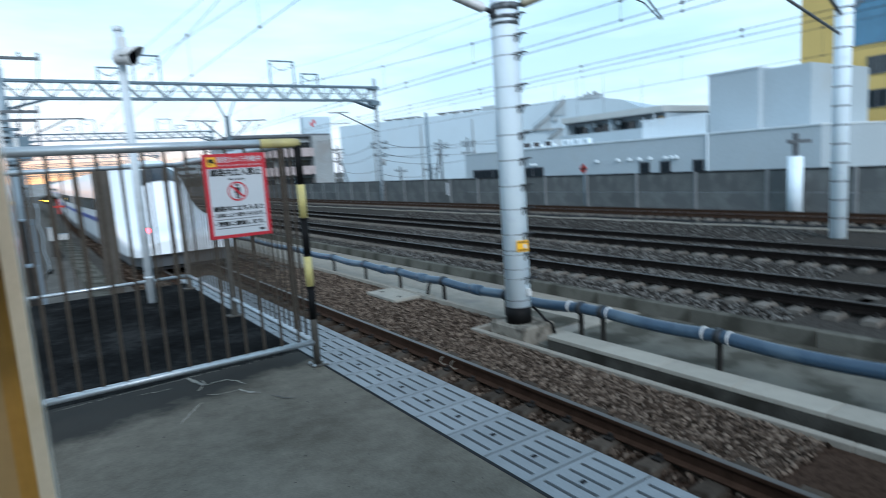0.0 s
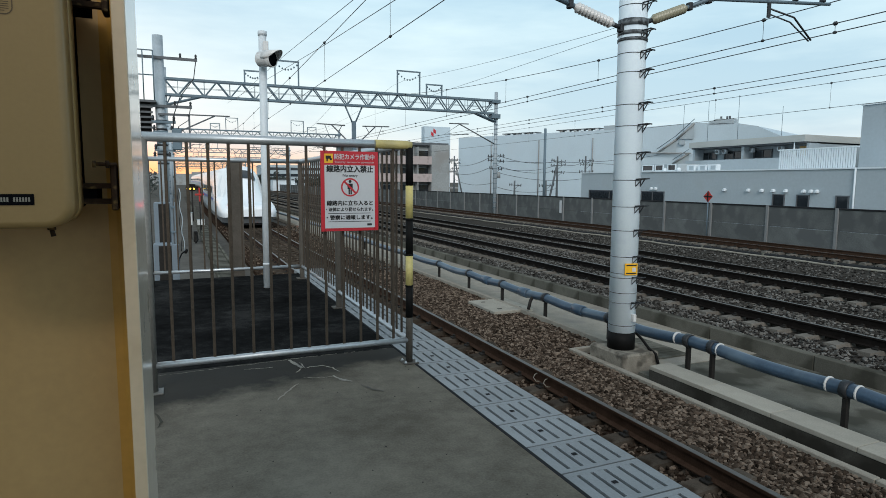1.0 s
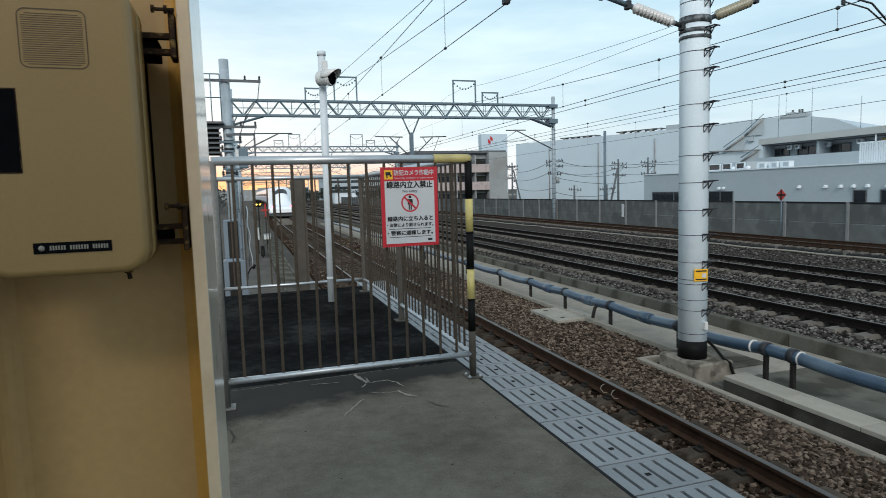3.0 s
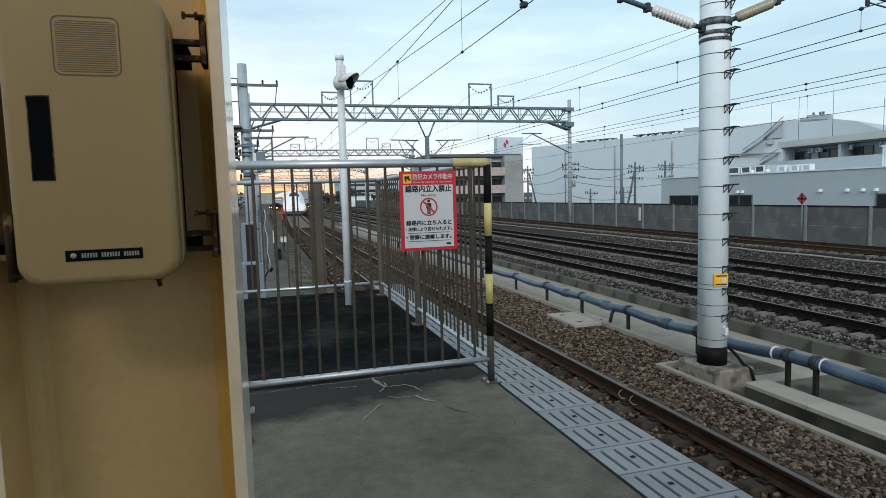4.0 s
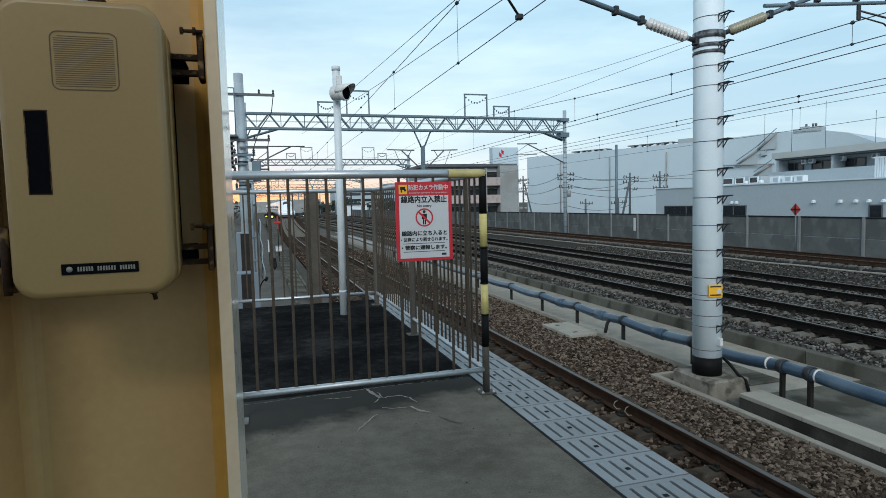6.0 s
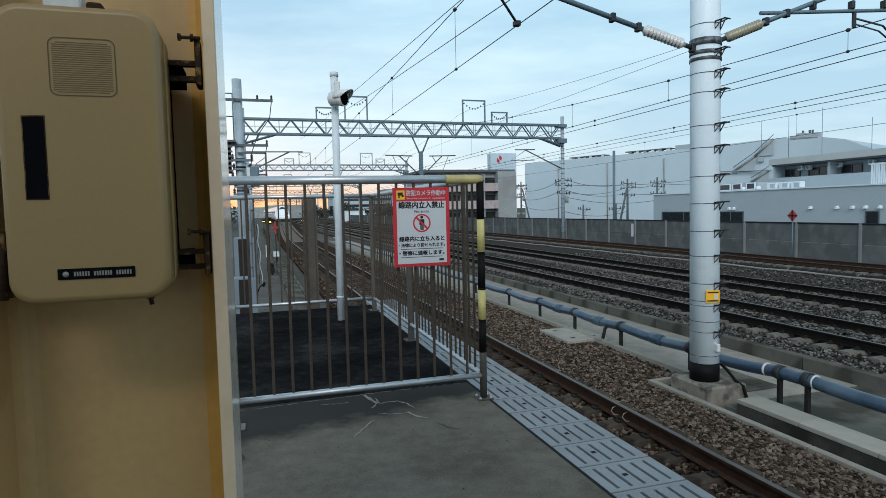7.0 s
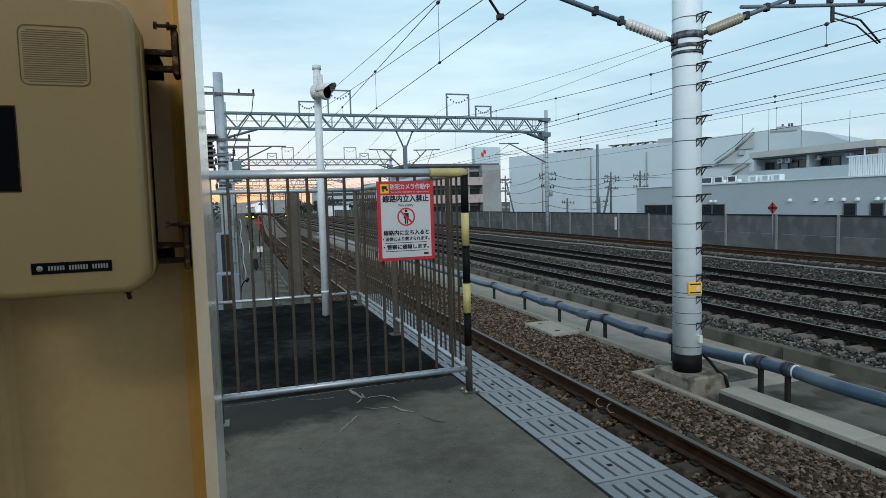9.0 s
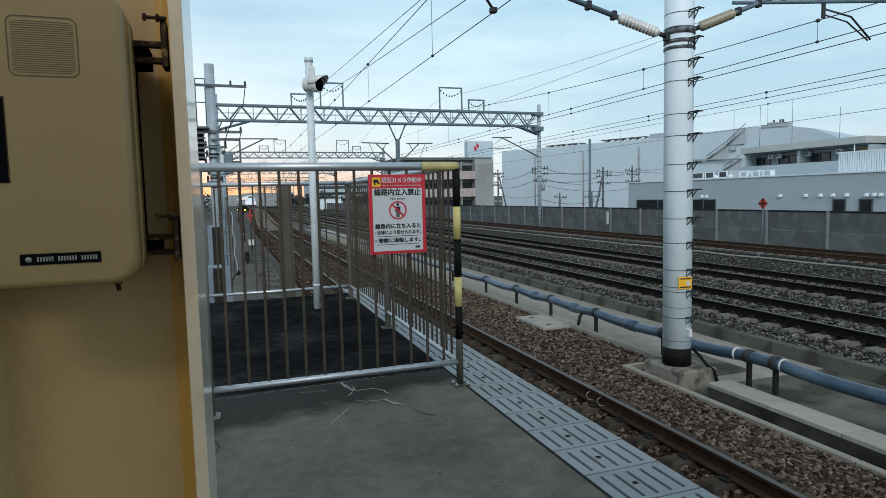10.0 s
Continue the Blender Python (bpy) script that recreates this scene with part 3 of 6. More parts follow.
def build_platform():
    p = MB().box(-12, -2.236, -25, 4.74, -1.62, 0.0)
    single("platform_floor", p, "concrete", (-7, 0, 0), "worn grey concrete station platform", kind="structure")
    p = MB().box(-4.6, -2.222, 4.74, 9.25, -1.62, -0.002)
    single("platform_end", p, "asphalt", (-3.4, 7, 0), "dark asphalt platform end behind the fence", kind="structure")
    # drain under the gratings
    p = MB().box(-2.236, -1.80, -25, 9.25, -1.62, -0.10).box(-1.80, -1.755, -25, 9.25, -1.62, -0.004)
    single("platform_edge", p, "edge", (-2, 0, 0), "concrete platform edge with a drain channel", kind="structure")
    # channel bottom; the shade below the slots is in its colour
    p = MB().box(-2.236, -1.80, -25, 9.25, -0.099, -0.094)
    single("drain_channel", p, "pit", (-2, 0, 0), "drain channel under the gratings, its shade painted near-black", kind="structure")
    # dark strip laid over the open gap to give it shade
    p = MB().box(-2.240, -2.2205, -25, 9.25, -0.02, 0.003, .001)
    single("edge_joint", p, "coping", (-2.23, 2, 0), "dark strip over the gap beside the gratings, standing for its shade", kind="structure")
    # cracks and pale patching mortar at the fence line
    random.seed(5)
    lines = [([(-4.06, 4.66), (-3.77, 4.68), (-3.44, 4.70), (-3.1, 4.725), (-2.7, 4.73), (-2.3, 4.735)], .010, "block"),
             ([(-3.11, 4.70), (-3.08, 4.55), (-3.06, 4.46)], .045, "cover"), ([(-3.06, 4.47), (-3.12, 4.37)], .016, "block"), ([(-3.05, 4.6), (-3.04, 4.46)], .012, "block"),
             ([(-3.04, 4.44), (-2.98, 4.47), (-2.90, 4.46), (-2.85, 4.38), (-2.82, 4.27)], .018, "cover"), ([(-3.09, 4.24), (-3.01, 4.19), (-2.89, 4.18)], .012, "block"),
             ([(-2.89, 4.20), (-2.85, 4.08), (-2.79, 4.02)], .035, "cover"), ([(-2.76, 3.92), (-2.71, 3.81), (-2.65, 3.74)], .022, "edge"),
             ([(-3.15, 4.12), (-3.25, 3.98), (-3.33, 3.84)], .020, "block"), ([(-3.46, 4.59), (-3.38, 4.57), (-3.26, 4.56)], .014, "block"),
             ([(-4.07, 3.94), (-4.02, 3.85), (-4.0, 3.74), (-4.02, 3.66)], .020, "trough")]
    for pts, width, m in lines:
        c = MB()
        fine = []
        for (xa, ya), (xb, yb) in zip(pts[:-1], pts[1:]):
            n = max(3, int(math.hypot(xb - xa, yb - ya) / .03))
            fine += [(xa + (xb - xa) * k / n + random.uniform(-.006, .006), ya + (yb - ya) * k / n + random.uniform(-.008, .008)) for k in range(n)]
        fine.append(pts[-1])
        for k in range(len(fine) - 1):
            (xa, ya), (xb, yb) = fine[k], fine[k + 1]
            if width < .011 and random.random() < .25:
                continue
            w = width * random.uniform(.35, 1.0) * (.5 + .5 * math.sin(math.pi * (k + .5) / len(fine)))
            ln = math.hypot(xb - xa, yb - ya) or 1
            nx, ny = -(yb - ya) / ln * w / 2, (xb - xa) / ln * w / 2
            c.add([(xa - nx, ya - ny, .0045), (xb - nx, yb - ny, .0045), (xb + nx, yb + ny, .0045), (xa + nx, ya + ny, .0045)], [(0, 1, 2, 3)])
        single("patching_mortar", c, m, (*pts[0], 0), "pale cracked patching mortar on the platform floor", kind="structure")
    # small litter of grit
    g = MB()
    for k in range(90):
        x, y, r = random.uniform(-4, -2.3), random.uniform(1.6, 4.7), random.uniform(.0012, .0045)
        g.add([(x - r, y - r, 0), (x + r, y - r * .6, 0), (x + r * .7, y + r, 0), (x - r * .8, y + r, 0), (x, y, r)], [(0, 1, 4), (1, 2, 4), (2, 3, 4), (3, 0, 4)])
    single("grit", g, "coping", (-3, 3, 0), "dark grit scattered on the platform", "grit", kind="stuff")


def build_gratings():
    t = thing("platform_grating", (-1.99, 2, 0), "pale slotted concrete drain gratings along the platform edge", "grating", kind="structure")
    m = MB()
    x0, x1, ln = -0.228, 0.228, 0.315
    m.box(x0, x1, 0.005, 0.034, -0.05, 0).box(x0, x1, ln - 0.034, ln - 0.002, -0.05, 0)
    n, gap = 6, 0.021
    w = (x1 - x0 - (n - 1) * gap) / n
    for k in range(n):
        a = x0 + k * (w + gap)
        m.box(a, a + w, 0.034, ln - 0.034, -0.085, -0.0004)
    me = m.mesh("grating", M["grate"])
    d = MB().box(-0.014, 0.014, -0.012, 0.012, 0.0005, 0.0035, 0.001).mesh("lifting_hole", M["coping"])
    for k in range(-12, 25):
        y = 1.675 + k * 0.3195
        g = piece("grating", me, t, (-1.991, y, 0))
        BASE[g] = Vector((-1.991, y, 0))
        piece("lifting_hole", d, g, (-2.03, y + 0.158, 0))


# ---- tracks ----
BOND = 6.85                       # the bond wires on the near rail
PROFILE = [(-0.073, -0.174), (0.073, -0.174), (0.073, -0.163), (0.012, -0.145), (0.011, -0.048), (0.036, -0.036), (0.036, -0.004), (-0.036, -0.004), (-0.036, -0.036), (-0.011, -0.048), (-0.012, -0.145), (-0.073, -0.163)]
HEAD = [(-0.033, -0.0045), (0.033, -0.0045), (0.030, 0.0), (-0.030, 0.0)]


def sleeper_mesh():
    m = MB()
    m.add([(-1.2, -.14, -.2), (1.2, -.14, -.2), (1.2, .14, -.2), (-1.2, .14, -.2), (-1.19, -.11, 0), (-.5, -.11, 0), (-.4, -.11, -.008), (.4, -.11, -.008), (.5, -.11, 0), (1.19, -.11, 0),
           (1.19, .11, 0), (.5, .11, 0), (.4, .11, -.008), (-.4, .11, -.008), (-.5, .11, 0), (-1.19, .11, 0)],
          [(4, 5, 14, 15), (5, 6, 13, 14), (6, 7, 12, 13), (7, 8, 11, 12), (8, 9, 10, 11), (0, 1, 9, 8, 7, 6, 5, 4), (2, 3, 15, 14, 13, 12, 11, 10), (1, 2, 10, 9), (3, 0, 4, 15)])
    return m


def build_track(index, cx, y0, y1, near, curve=False, side="rust"):
    label = "railway track with rusty rails on concrete sleepers" if index == 0 else "main-line railway track with dark rails on concrete sleepers"
    t = thing("railway_track", (cx, 0, RAIL), label, "railway track", "railway tracks", kind="structure")
    ys = list(range(y0, 50, 25)) + list(range(50, y1 + 1, 6)) if curve else [y0, y1]
    for s in (-0.75, 0.75):
        path = [(line_at(y)[0] + s, y, line_at(y)[1]) for y in ys] if curve else [(cx + s, y, RAIL) for y in ys]
        r = part("rail", MB().sweep(PROFILE, path), side, t)
        part("rail_head", MB().sweep(HEAD, path), "railtop", r, "worn bright rail head")
    base = sleeper_mesh()
    me = base.mesh("sleeper", M["sleeper_near" if curve else "sleeper"])
    rest = MB()
    clips = MB()
    for q in (-.75, .75):
        for d in (-1, 1):
            clips.box(q + d * .11 - .035, q + d * .11 + .035, -.055, .055, 0, .028, .006).box(q + d * .085 - .018, q + d * .085 + .018, -.03, .03, .02, .062, .006)
    clip_me = clips.mesh("rail_clip", M["stand"])
    y = float(y0)
    while y < y1:
        x, z = (line_at(y) if curve else (cx, RAIL))
        if near[0] < y < near[1]:
            piece("sleeper", me, t, (x, y, z - 0.185))
            if 3 < y < 34:
                piece("rail_clip", clip_me, t, (x, y, z - 0.183))
        elif y < 240:
            rest.box(x - 1.2, x + 1.2, y - 0.11, y + 0.11, z - 0.28, z - 0.188)
        y += 0.58
    if rest.v:
        ob = part("sleeper_row", rest, "sleeper", t)
        tagged(ob, kind="stuff")


def stones(name, label, material, spots, size, seed):
    """Loose crushed stones, joined."""
    rng = np.random.default_rng(seed)
    phi = (1 + 5 ** 0.5) / 2
    ico = np.array([(-1, phi, 0), (1, phi, 0), (-1, -phi, 0), (1, -phi, 0), (0, -1, phi), (0, 1, phi), (0, -1, -phi), (0, 1, -phi), (phi, 0, -1), (phi, 0, 1), (-phi, 0, -1), (-phi, 0, 1)]) / 1.9
    tri = np.array([(0, 11, 5), (0, 5, 1), (0, 1, 7), (0, 7, 10), (0, 10, 11), (1, 5, 9), (5, 11, 4), (11, 10, 2), (10, 7, 6), (7, 1, 8), (3, 9, 4), (3, 4, 2), (3, 2, 6), (3, 6, 8), (3, 8, 9), (4, 9, 5), (2, 4, 11), (6, 2, 10), (8, 6, 7), (9, 8, 1)])
    vs, fs, k = [], [], 0
    for x0, x1, y0, y1, z, count in spots:
        c = np.column_stack([rng.uniform(x0, x1, count), rng.uniform(y0, y1, count), np.full(count, z) + rng.uniform(-0.012, 0.014, count)])
        for p in c:
            q = ico * rng.uniform(0.6, 1.35, (12, 1)) * rng.uniform(0.6, 1.3, (1, 3)) * (1, 1, .75) * size * rng.uniform(0.6, 1.3)
            a = rng.uniform(0, 6.28)
            q = q @ np.array([(math.cos(a), math.sin(a), 0), (-math.sin(a), math.cos(a), 0), (0, 0, 1)])
            vs.append(q + p)
            fs.append(tri + k)
            k += 12
    me = bpy.data.meshes.new(name)
    me.from_pydata(np.concatenate(vs).tolist(), [], np.concatenate(fs).tolist())
    me.materials.append(material)
    return tagged(new(name, me), label, "ballast", kind="stuff")


def stone_material(name, low, mid, high):
    m = bpy.data.materials.new(name)
    m.use_nodes = True
    n, l = m.node_tree.nodes, m.node_tree.links
    b = n["Principled BSDF"]
    b.inputs["Roughness"].default_value, b.inputs["Specular IOR Level"].default_value = 0.9, 0.0
    geo = n.new("ShaderNodeNewGeometry")
    r = n.new("ShaderNodeValToRGB")
    r.color_ramp.elements[0].color, r.color_ramp.elements[1].color = (*low, 1), (*high, 1)
    r.color_ramp.elements.new(0.55).color = (*mid, 1)
    l.new(geo.outputs["Random Per Island"], r.inputs[0])
    t = n.new("ShaderNodeTexNoise")
    t.inputs["Scale"].default_value = 55
    mx = n.new("ShaderNodeMixRGB")
    mx.blend_type, mx.inputs[0].default_value = "OVERLAY", 0.5
    l.new(r.outputs[0], mx.inputs[1])
    l.new(t.outputs["Fac"], mx.inputs[2])
    l.new(mx.outputs[0], b.inputs["Base Color"])
    return m


def build_tracks():
    build_track(0, TRACKS[0], -25, 320, (1.5, 60), True, "rust")
    build_track(1, TRACKS[1], -25, 400, (2, 50), False, "dark_rail")
    build_track(2, TRACKS[2], -25, 400, (4, 50), False, "dark_rail")
    build_track(3, TRACKS[3], -25, 400, (8, 50), False, "rust")
    bond = thing("rail_bond", (.70, BOND, RAIL), "pair of thin pale bond wires looped on the rusty rail", "rail bond")
    for y in (BOND, BOND + 0.26):
        part("bond_wire", MB().tube([(.735, y, RAIL - .05), (.695, y + .005, RAIL - .065), (.675, y + .01, RAIL - .11), (.69, y - .04, RAIL - .15), (.74, y - .07, RAIL - .15)], .006, 6), "cover", bond)
    brown = stone_material("brown_stone", (0.016, 0.012, 0.009), (0.076, 0.056, 0.043), (0.21, 0.164, 0.128))
    for cx in TRACKS[1:]:
        single("ballast", MB().box(cx - .64, cx + .64, -25, 240, -1.516, -1.443), "ballast_grey", (cx, 20, -1.5), "grey-brown ballast filled between the rails", kind="structure")
    grey = stone_material("grey_stone", (0.013, 0.012, 0.011), (0.060, 0.056, 0.051), (0.18, 0.174, 0.163))
    stones("crushed_stone", "brown crushed stones between the rails and the trough", brown,
           [(0.85, 2.20, 2.6, 8.4, -1.488, 12000), (0.85, 2.97, 8.4, 18, -1.47, 17000), (-0.7, 0.72, 2.0, 9.5, -1.487, 4600), (-0.7, 0.72, 9.5, 18, -1.523, 3200), (-1.7, 2.9, 18, 40, -1.485, 7000), (-1.72, -0.85, 2.4, 12, -1.478, 4200)], 0.031, 3)
    stones("crushed_stone", "grey crushed stones of the main-line ballast", grey,
           [(5.3, 6.95, 5, 20, -1.495, 6500), (7.33, 8.57, 5, 26, -1.44, 5200), (11.6, 12.8, 7, 28, -1.44, 4200), (8.95, 11.2, 6, 26, -1.495, 7500), (5.3, 11.4, 20, 40, -1.50, 2600), (13.2, 19.1, 9, 34, -1.495, 6500)], 0.036, 4)


# ---- troughs, pipe and kerbs between the tracks ----
def build_trough():
    t = thing("cable_trough", (2.6, 8, -1.5), "pale concrete cable trough with lids beside the track", "cable trough", kind="structure")
    kerb = MB().box(-0.05, 0.05, 0.003, 0.997, -0.2, 0.0, 0.010).mesh("inner_kerb", M["block"])
    for k in range(-8, 9):
        piece("inner_kerb", kerb, t, (2.245, k - .6, -1.425))
    for k in range(52):
        piece("inner_kerb", kerb, t, (3.02, 8.0 + k, -1.375))
    part("end_kerb", MB().box(2.29, 2.98, 8.33, 8.41, -1.62, -1.425, 0.01), "block", t)
    part("end_plate", MB().box(2.29, 2.98, 7.975, 8.325, -1.62, -1.53, 0.006), "ballast", t)
    # groove bottom coloured near-black in place of the groove's shade
    part("channel_floor", MB().box(2.29, 2.435, -25, 7.1, -1.615, -1.60), "pit", t)
    part("outer_kerb", MB().box(2.435, 2.47, -25, 6.73, -1.62, -1.342), "trough_shade_side", t)
    part("bed", MB().box(3.065, 5.02, 7.0, 60, -1.62, -1.452), "block", t)
    part("bed", MB().box(2.47, 5.02, -25, 6.99, -1.62, -1.458), "trough", t)
    lid = MB().box(-0.195, 0.195, 0.004, 0.996, -0.06, 0.0, 0.006).mesh("lid", M["cover"])
    for k in range(-4, 7):
        piece("lid", lid, t, (2.625, -.27 + k * 1.0, -1.28))
    plate = thing("cover_plate", (3.5, 7.9, -1.45), "dull grey steel cover plate behind the mast block", "cover plate")
    part("plate", MB().box(3.22, 3.86, 7.35, 8.5, -1.45, -1.425, 0.004), "trough", plate)
    for k in range(9):
        part("tread_bar", MB().box(3.26, 3.82, 7.44 + k * .12, 7.455 + k * .12, -1.426, -1.421), "trough", plate)
    slab = thing("manhole_slab", (2.9, 11.7, -1.4), "pale concrete manhole slab with lifting eyes", "manhole cover")
    for x0, x1 in ((2.32, 2.805), (2.815, 3.30)):
        part("slab_half", MB().box(x0, x1, 11.3, 12.6, -1.46, -1.385, 0.012), "cover", slab)
        for y in (11.5, 12.3):
            part("lifting_eye", MB().box(x0 + .2, x0 + .3, y, y + 0.06, -1.386, -1.378, 0.003), "stand", slab)
    w = thing("drain_wall", (5.14, 5, -1.5), "low weathered concrete retaining kerb beside the main tracks", "kerb", kind="structure")
    seg = MB().box(-0.08, 0.08, 0.004, 1.996, -0.28, 0.0, 0.012).mesh("kerb_block", M["trough"])
    for k in range(-3, 50):
        piece("kerb_block", seg, w, (5.1, k * 2.0, -1.22))


def build_conduit():
    t = thing("cable_conduit", (17.5, 20, -1.5), "grey cable conduit lying on the ballast between the far tracks", "conduit")
    path = [(17.75 - .016 * (y - 15) + .06 * math.sin(y * .8), y, -1.44 + .015 * math.sin(y * 1.7)) for y in range(6, 62)]
    part("conduit", MB().tube(path, .075, 8), "coping", t)
    for k in range(2, 54, 3):
        x, y, z = path[k]
        part("joint_band", MB().lathe((x, y - .06, z), (x, y + .06, z), [(0, .07), (0, .088), (1, .088), (1, .07)], 10), "trough", t)
    part("side_cable", MB().tube([(x - .22, y, z - .03) for x, y, z in path], .045, 6), "block", t)


def build_pipe():
    t = thing("water_pipe", (3.1, 8, -1.45), "blue-grey lagged pipe on short steel stands beside the track", "pipe")
    ys = [-6, -2, 2.2, 4.3, 6.21, 6.66, 8.5, 10.55, 12.4, 14.2, 16.2, 19, 24, 32, 44, 60]
    path, px = [], 3.12

    def lift(y):
        return .055 * smooth01((8.2 - y) / 2.2)

    for a, b in zip(ys[:-1], ys[1:]):
        for k in range(6):
            s = k / 6
            path.append((px + 0.012 * math.sin(a * 3 + s * 3), a + (b - a) * s, -1.0 + lift(a + (b - a) * s) - 0.045 * math.sin(math.pi * s) * min(1, (b - a) / 2)))
    body = part("pipe_body", MB().tube(path, 0.088, 12), "pipe", t)
    for k, y in enumerate(ys[1:-2]):
        st = part("stand", MB().box(px - .03, px + .03, y - .03, y + .03, -1.47, -1.08 + lift(y), 0.004).box(px - .07, px + .07, y - .05, y + .05, -1.47, -1.455), "stand", t)
        part("clamp", MB().lathe((px, y - .045, -1.0 + lift(y)), (px, y + .045, -1.0 + lift(y)), [(0, .092), (0, .104), (1, .104), (1, .092)], 14), "strap", st)
    for y in (4.16, 4.51, 6.09, 6.89):
        part("joint_band", MB().lathe((px, y - .011, -1.002 + lift(y)), (px, y + .011, -1.002 + lift(y)), [(0, .089), (0, .0945), (1, .0945), (1, .089)], 14), "porcelain", body, "pale joint band")
    for y in (9.4, 11.4, 13.2):
        part("sleeve", MB().lathe((px, y - .16, -1.03 + lift(y)), (px, y + .16, -1.03 + lift(y)), [(0, .088), (0.05, .106), (.95, .106), (1, .088)], 14), "pipe", t)
    part("branch_pipe", MB().tube([(px, 11.0, -1.02), (px - .12, 10.95, -1.12), (px - .2, 10.9, -1.3)], 0.035, 8), "stand", t)


# ---- near catenary mast ----
def build_mast():
    x, y, r = 2.58, 7.54, 0.21
    t = thing("catenary_mast", (x, y, -1.45), "white painted steel catenary mast with dark straps on a concrete block", "mast")
    part("foundation", MB().box(2.29, 3.0, 7.12, 7.97, -1.62, -1.225, 0.03), "foundation", t, "weathered concrete foundation block")
    part("pole", MB().tube([(x, y, -0.985), (x - .02, y, 4.3), (x - .04, y, 10.2)], r, 40), "pole_white", t)
    part("base_band", MB().tube([(x, y, -1.227), (x, y, -0.95)], r + 0.004, 40), "black", t, "black painted band")
    band = lambda z, h, g: MB().lathe((x - .004 * z, y, z), (x - .004 * z, y, z + h), [(0, r), (0, r + g), (1, r + g), (1, r)], 32)
    zs = [-0.84, -0.48, -0.32, -0.08, -0.01, 0.25, 0.66, 1.03, 1.44, 1.84, 2.26, 2.58, 3.06, 3.34, 3.64, 4.04]
    for k, z in enumerate(zs):
        b = part("strap", band(z, 0.012, 0.005), "strap_band", t)
        if k not in (0, 2, 4):
            # a folded step on the strap
            ang = radians(-78)
            u, w = Vector((math.cos(ang), math.sin(ang), 0)), Vector((-math.sin(ang), math.cos(ang), 0))
            c = Vector((x - .004 * z, y, z))
            for q in (-1, 1):
                p = c + (u * math.cos(q * .28) + w * math.sin(q * .28)) * (r + .004)
                part("step_arm", MB().tube([p + Vector((0, 0, .02)), c + u * (r + .14) + w * q * .03 + Vector((0, 0, .03))], .011, 6), "strap", b)
                part("step_brace", MB().tube([p + Vector((0, 0, .01)), p + Vector((0, 0, -.085)), c + u * (r + .085) + w * q * .035 + Vector((0, 0, .02))], .009, 6), "strap", b)
            part("tread", MB().tube([c + u * (r + .14) + w * .08 + Vector((0, 0, .03)), c + u * (r + .14) - w * .05 + Vector((0, 0, .03))], .010, 6), "strap", b)
    for z, h in ((3.75, .10), (3.62, .055), (3.53, .045)):
        part("clamp_band", band(z, h, 0.014), "strap_band", t)
    # tag plate
    tx, ty = x - .052, y - .226
    tag = part("tag_plate", MB().box(tx - .105, tx + .105, ty - .005, ty + .005, -0.02, 0.165, 0.003, turn=-13), "sign_yellow", t, "small yellow identification plate")
    for z in (0.125, 0.0):
        part("print_bar", MB().box(tx - .085, tx + .085, ty - .0065, ty - .0045, z, z + .02, turn=-13), "ink", tag)
    px, py = tx + .045 * math.cos(radians(-13)), ty + .045 * math.sin(radians(-13))
    part("print_panel", MB().box(px - .03, px + .03, py - .0065, py - .0045, 0.035, 0.10, turn=-13), "white", tag)
    part("earth_box", MB().box(x + .0, x + .06, y - r - .06, y - r + .03, -.76, -.64, 0.008), "porcelain", t)
    part("earth_cable", MB().tube([(x + .19, y - .12, -.98), (x + .24, y - .2, -1.06), (x + .29, y - .32, -1.20), (x + .33, y - .43, -1.262), (x + .355, y - .46, -1.4), (x + .36, y - .47, -1.56)], 0.022, 8), "black", t)


def insulator(name, p0, p1, parent, r, material):
    m = MB()
    n = 11
    prof = [(0, r * .45)]
    for k in range(n):
        a = 0.06 + 0.88 * k / n
        prof += [(a, r * .62), (a + .03, r), (a + .05, r), (a + .075, r * .62)]
    prof += [(1, r * .45)]
    m.lathe(p0, p1, prof, 16)
    part(name, m, material, parent, "ribbed porcelain insulator")


def build_cantilever(x, y, side, tip, parent_label):
    """A hinged arm that holds the wires over a track: side -1 or 1 from the mast."""
    t = thing("catenary_cantilever", (x + side * .21, y, 3.7), parent_label, "cantilever", "cantilevers")
    a = Vector((x + side * .21, y, 3.72 if side < 0 else 3.84))
    d = Vector((side * 0.935, 0, 0.235 if side < 0 else 0.36)).normalized()
    part("hinge", MB().box(a.x - .05, a.x + .05, y - .05, y + .05, a.z - .06, a.z + .06, .01).tube([a, a + d * .2], .035, 8), "strap", t)
    insulator("insulator", a + d * .16, a + d * .90, t, 0.078, "porcelain" if side < 0 else "khaki")
    end = a + d * tip
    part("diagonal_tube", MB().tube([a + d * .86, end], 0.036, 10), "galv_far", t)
    for f in (0.97, 1.40):
        q = a + d * f
        part("fitting", MB().box(q.x - .035, q.x + .035, y - .05, y + .05, q.z - .06, q.z + .06, .01), "strap", t)
    return t, end


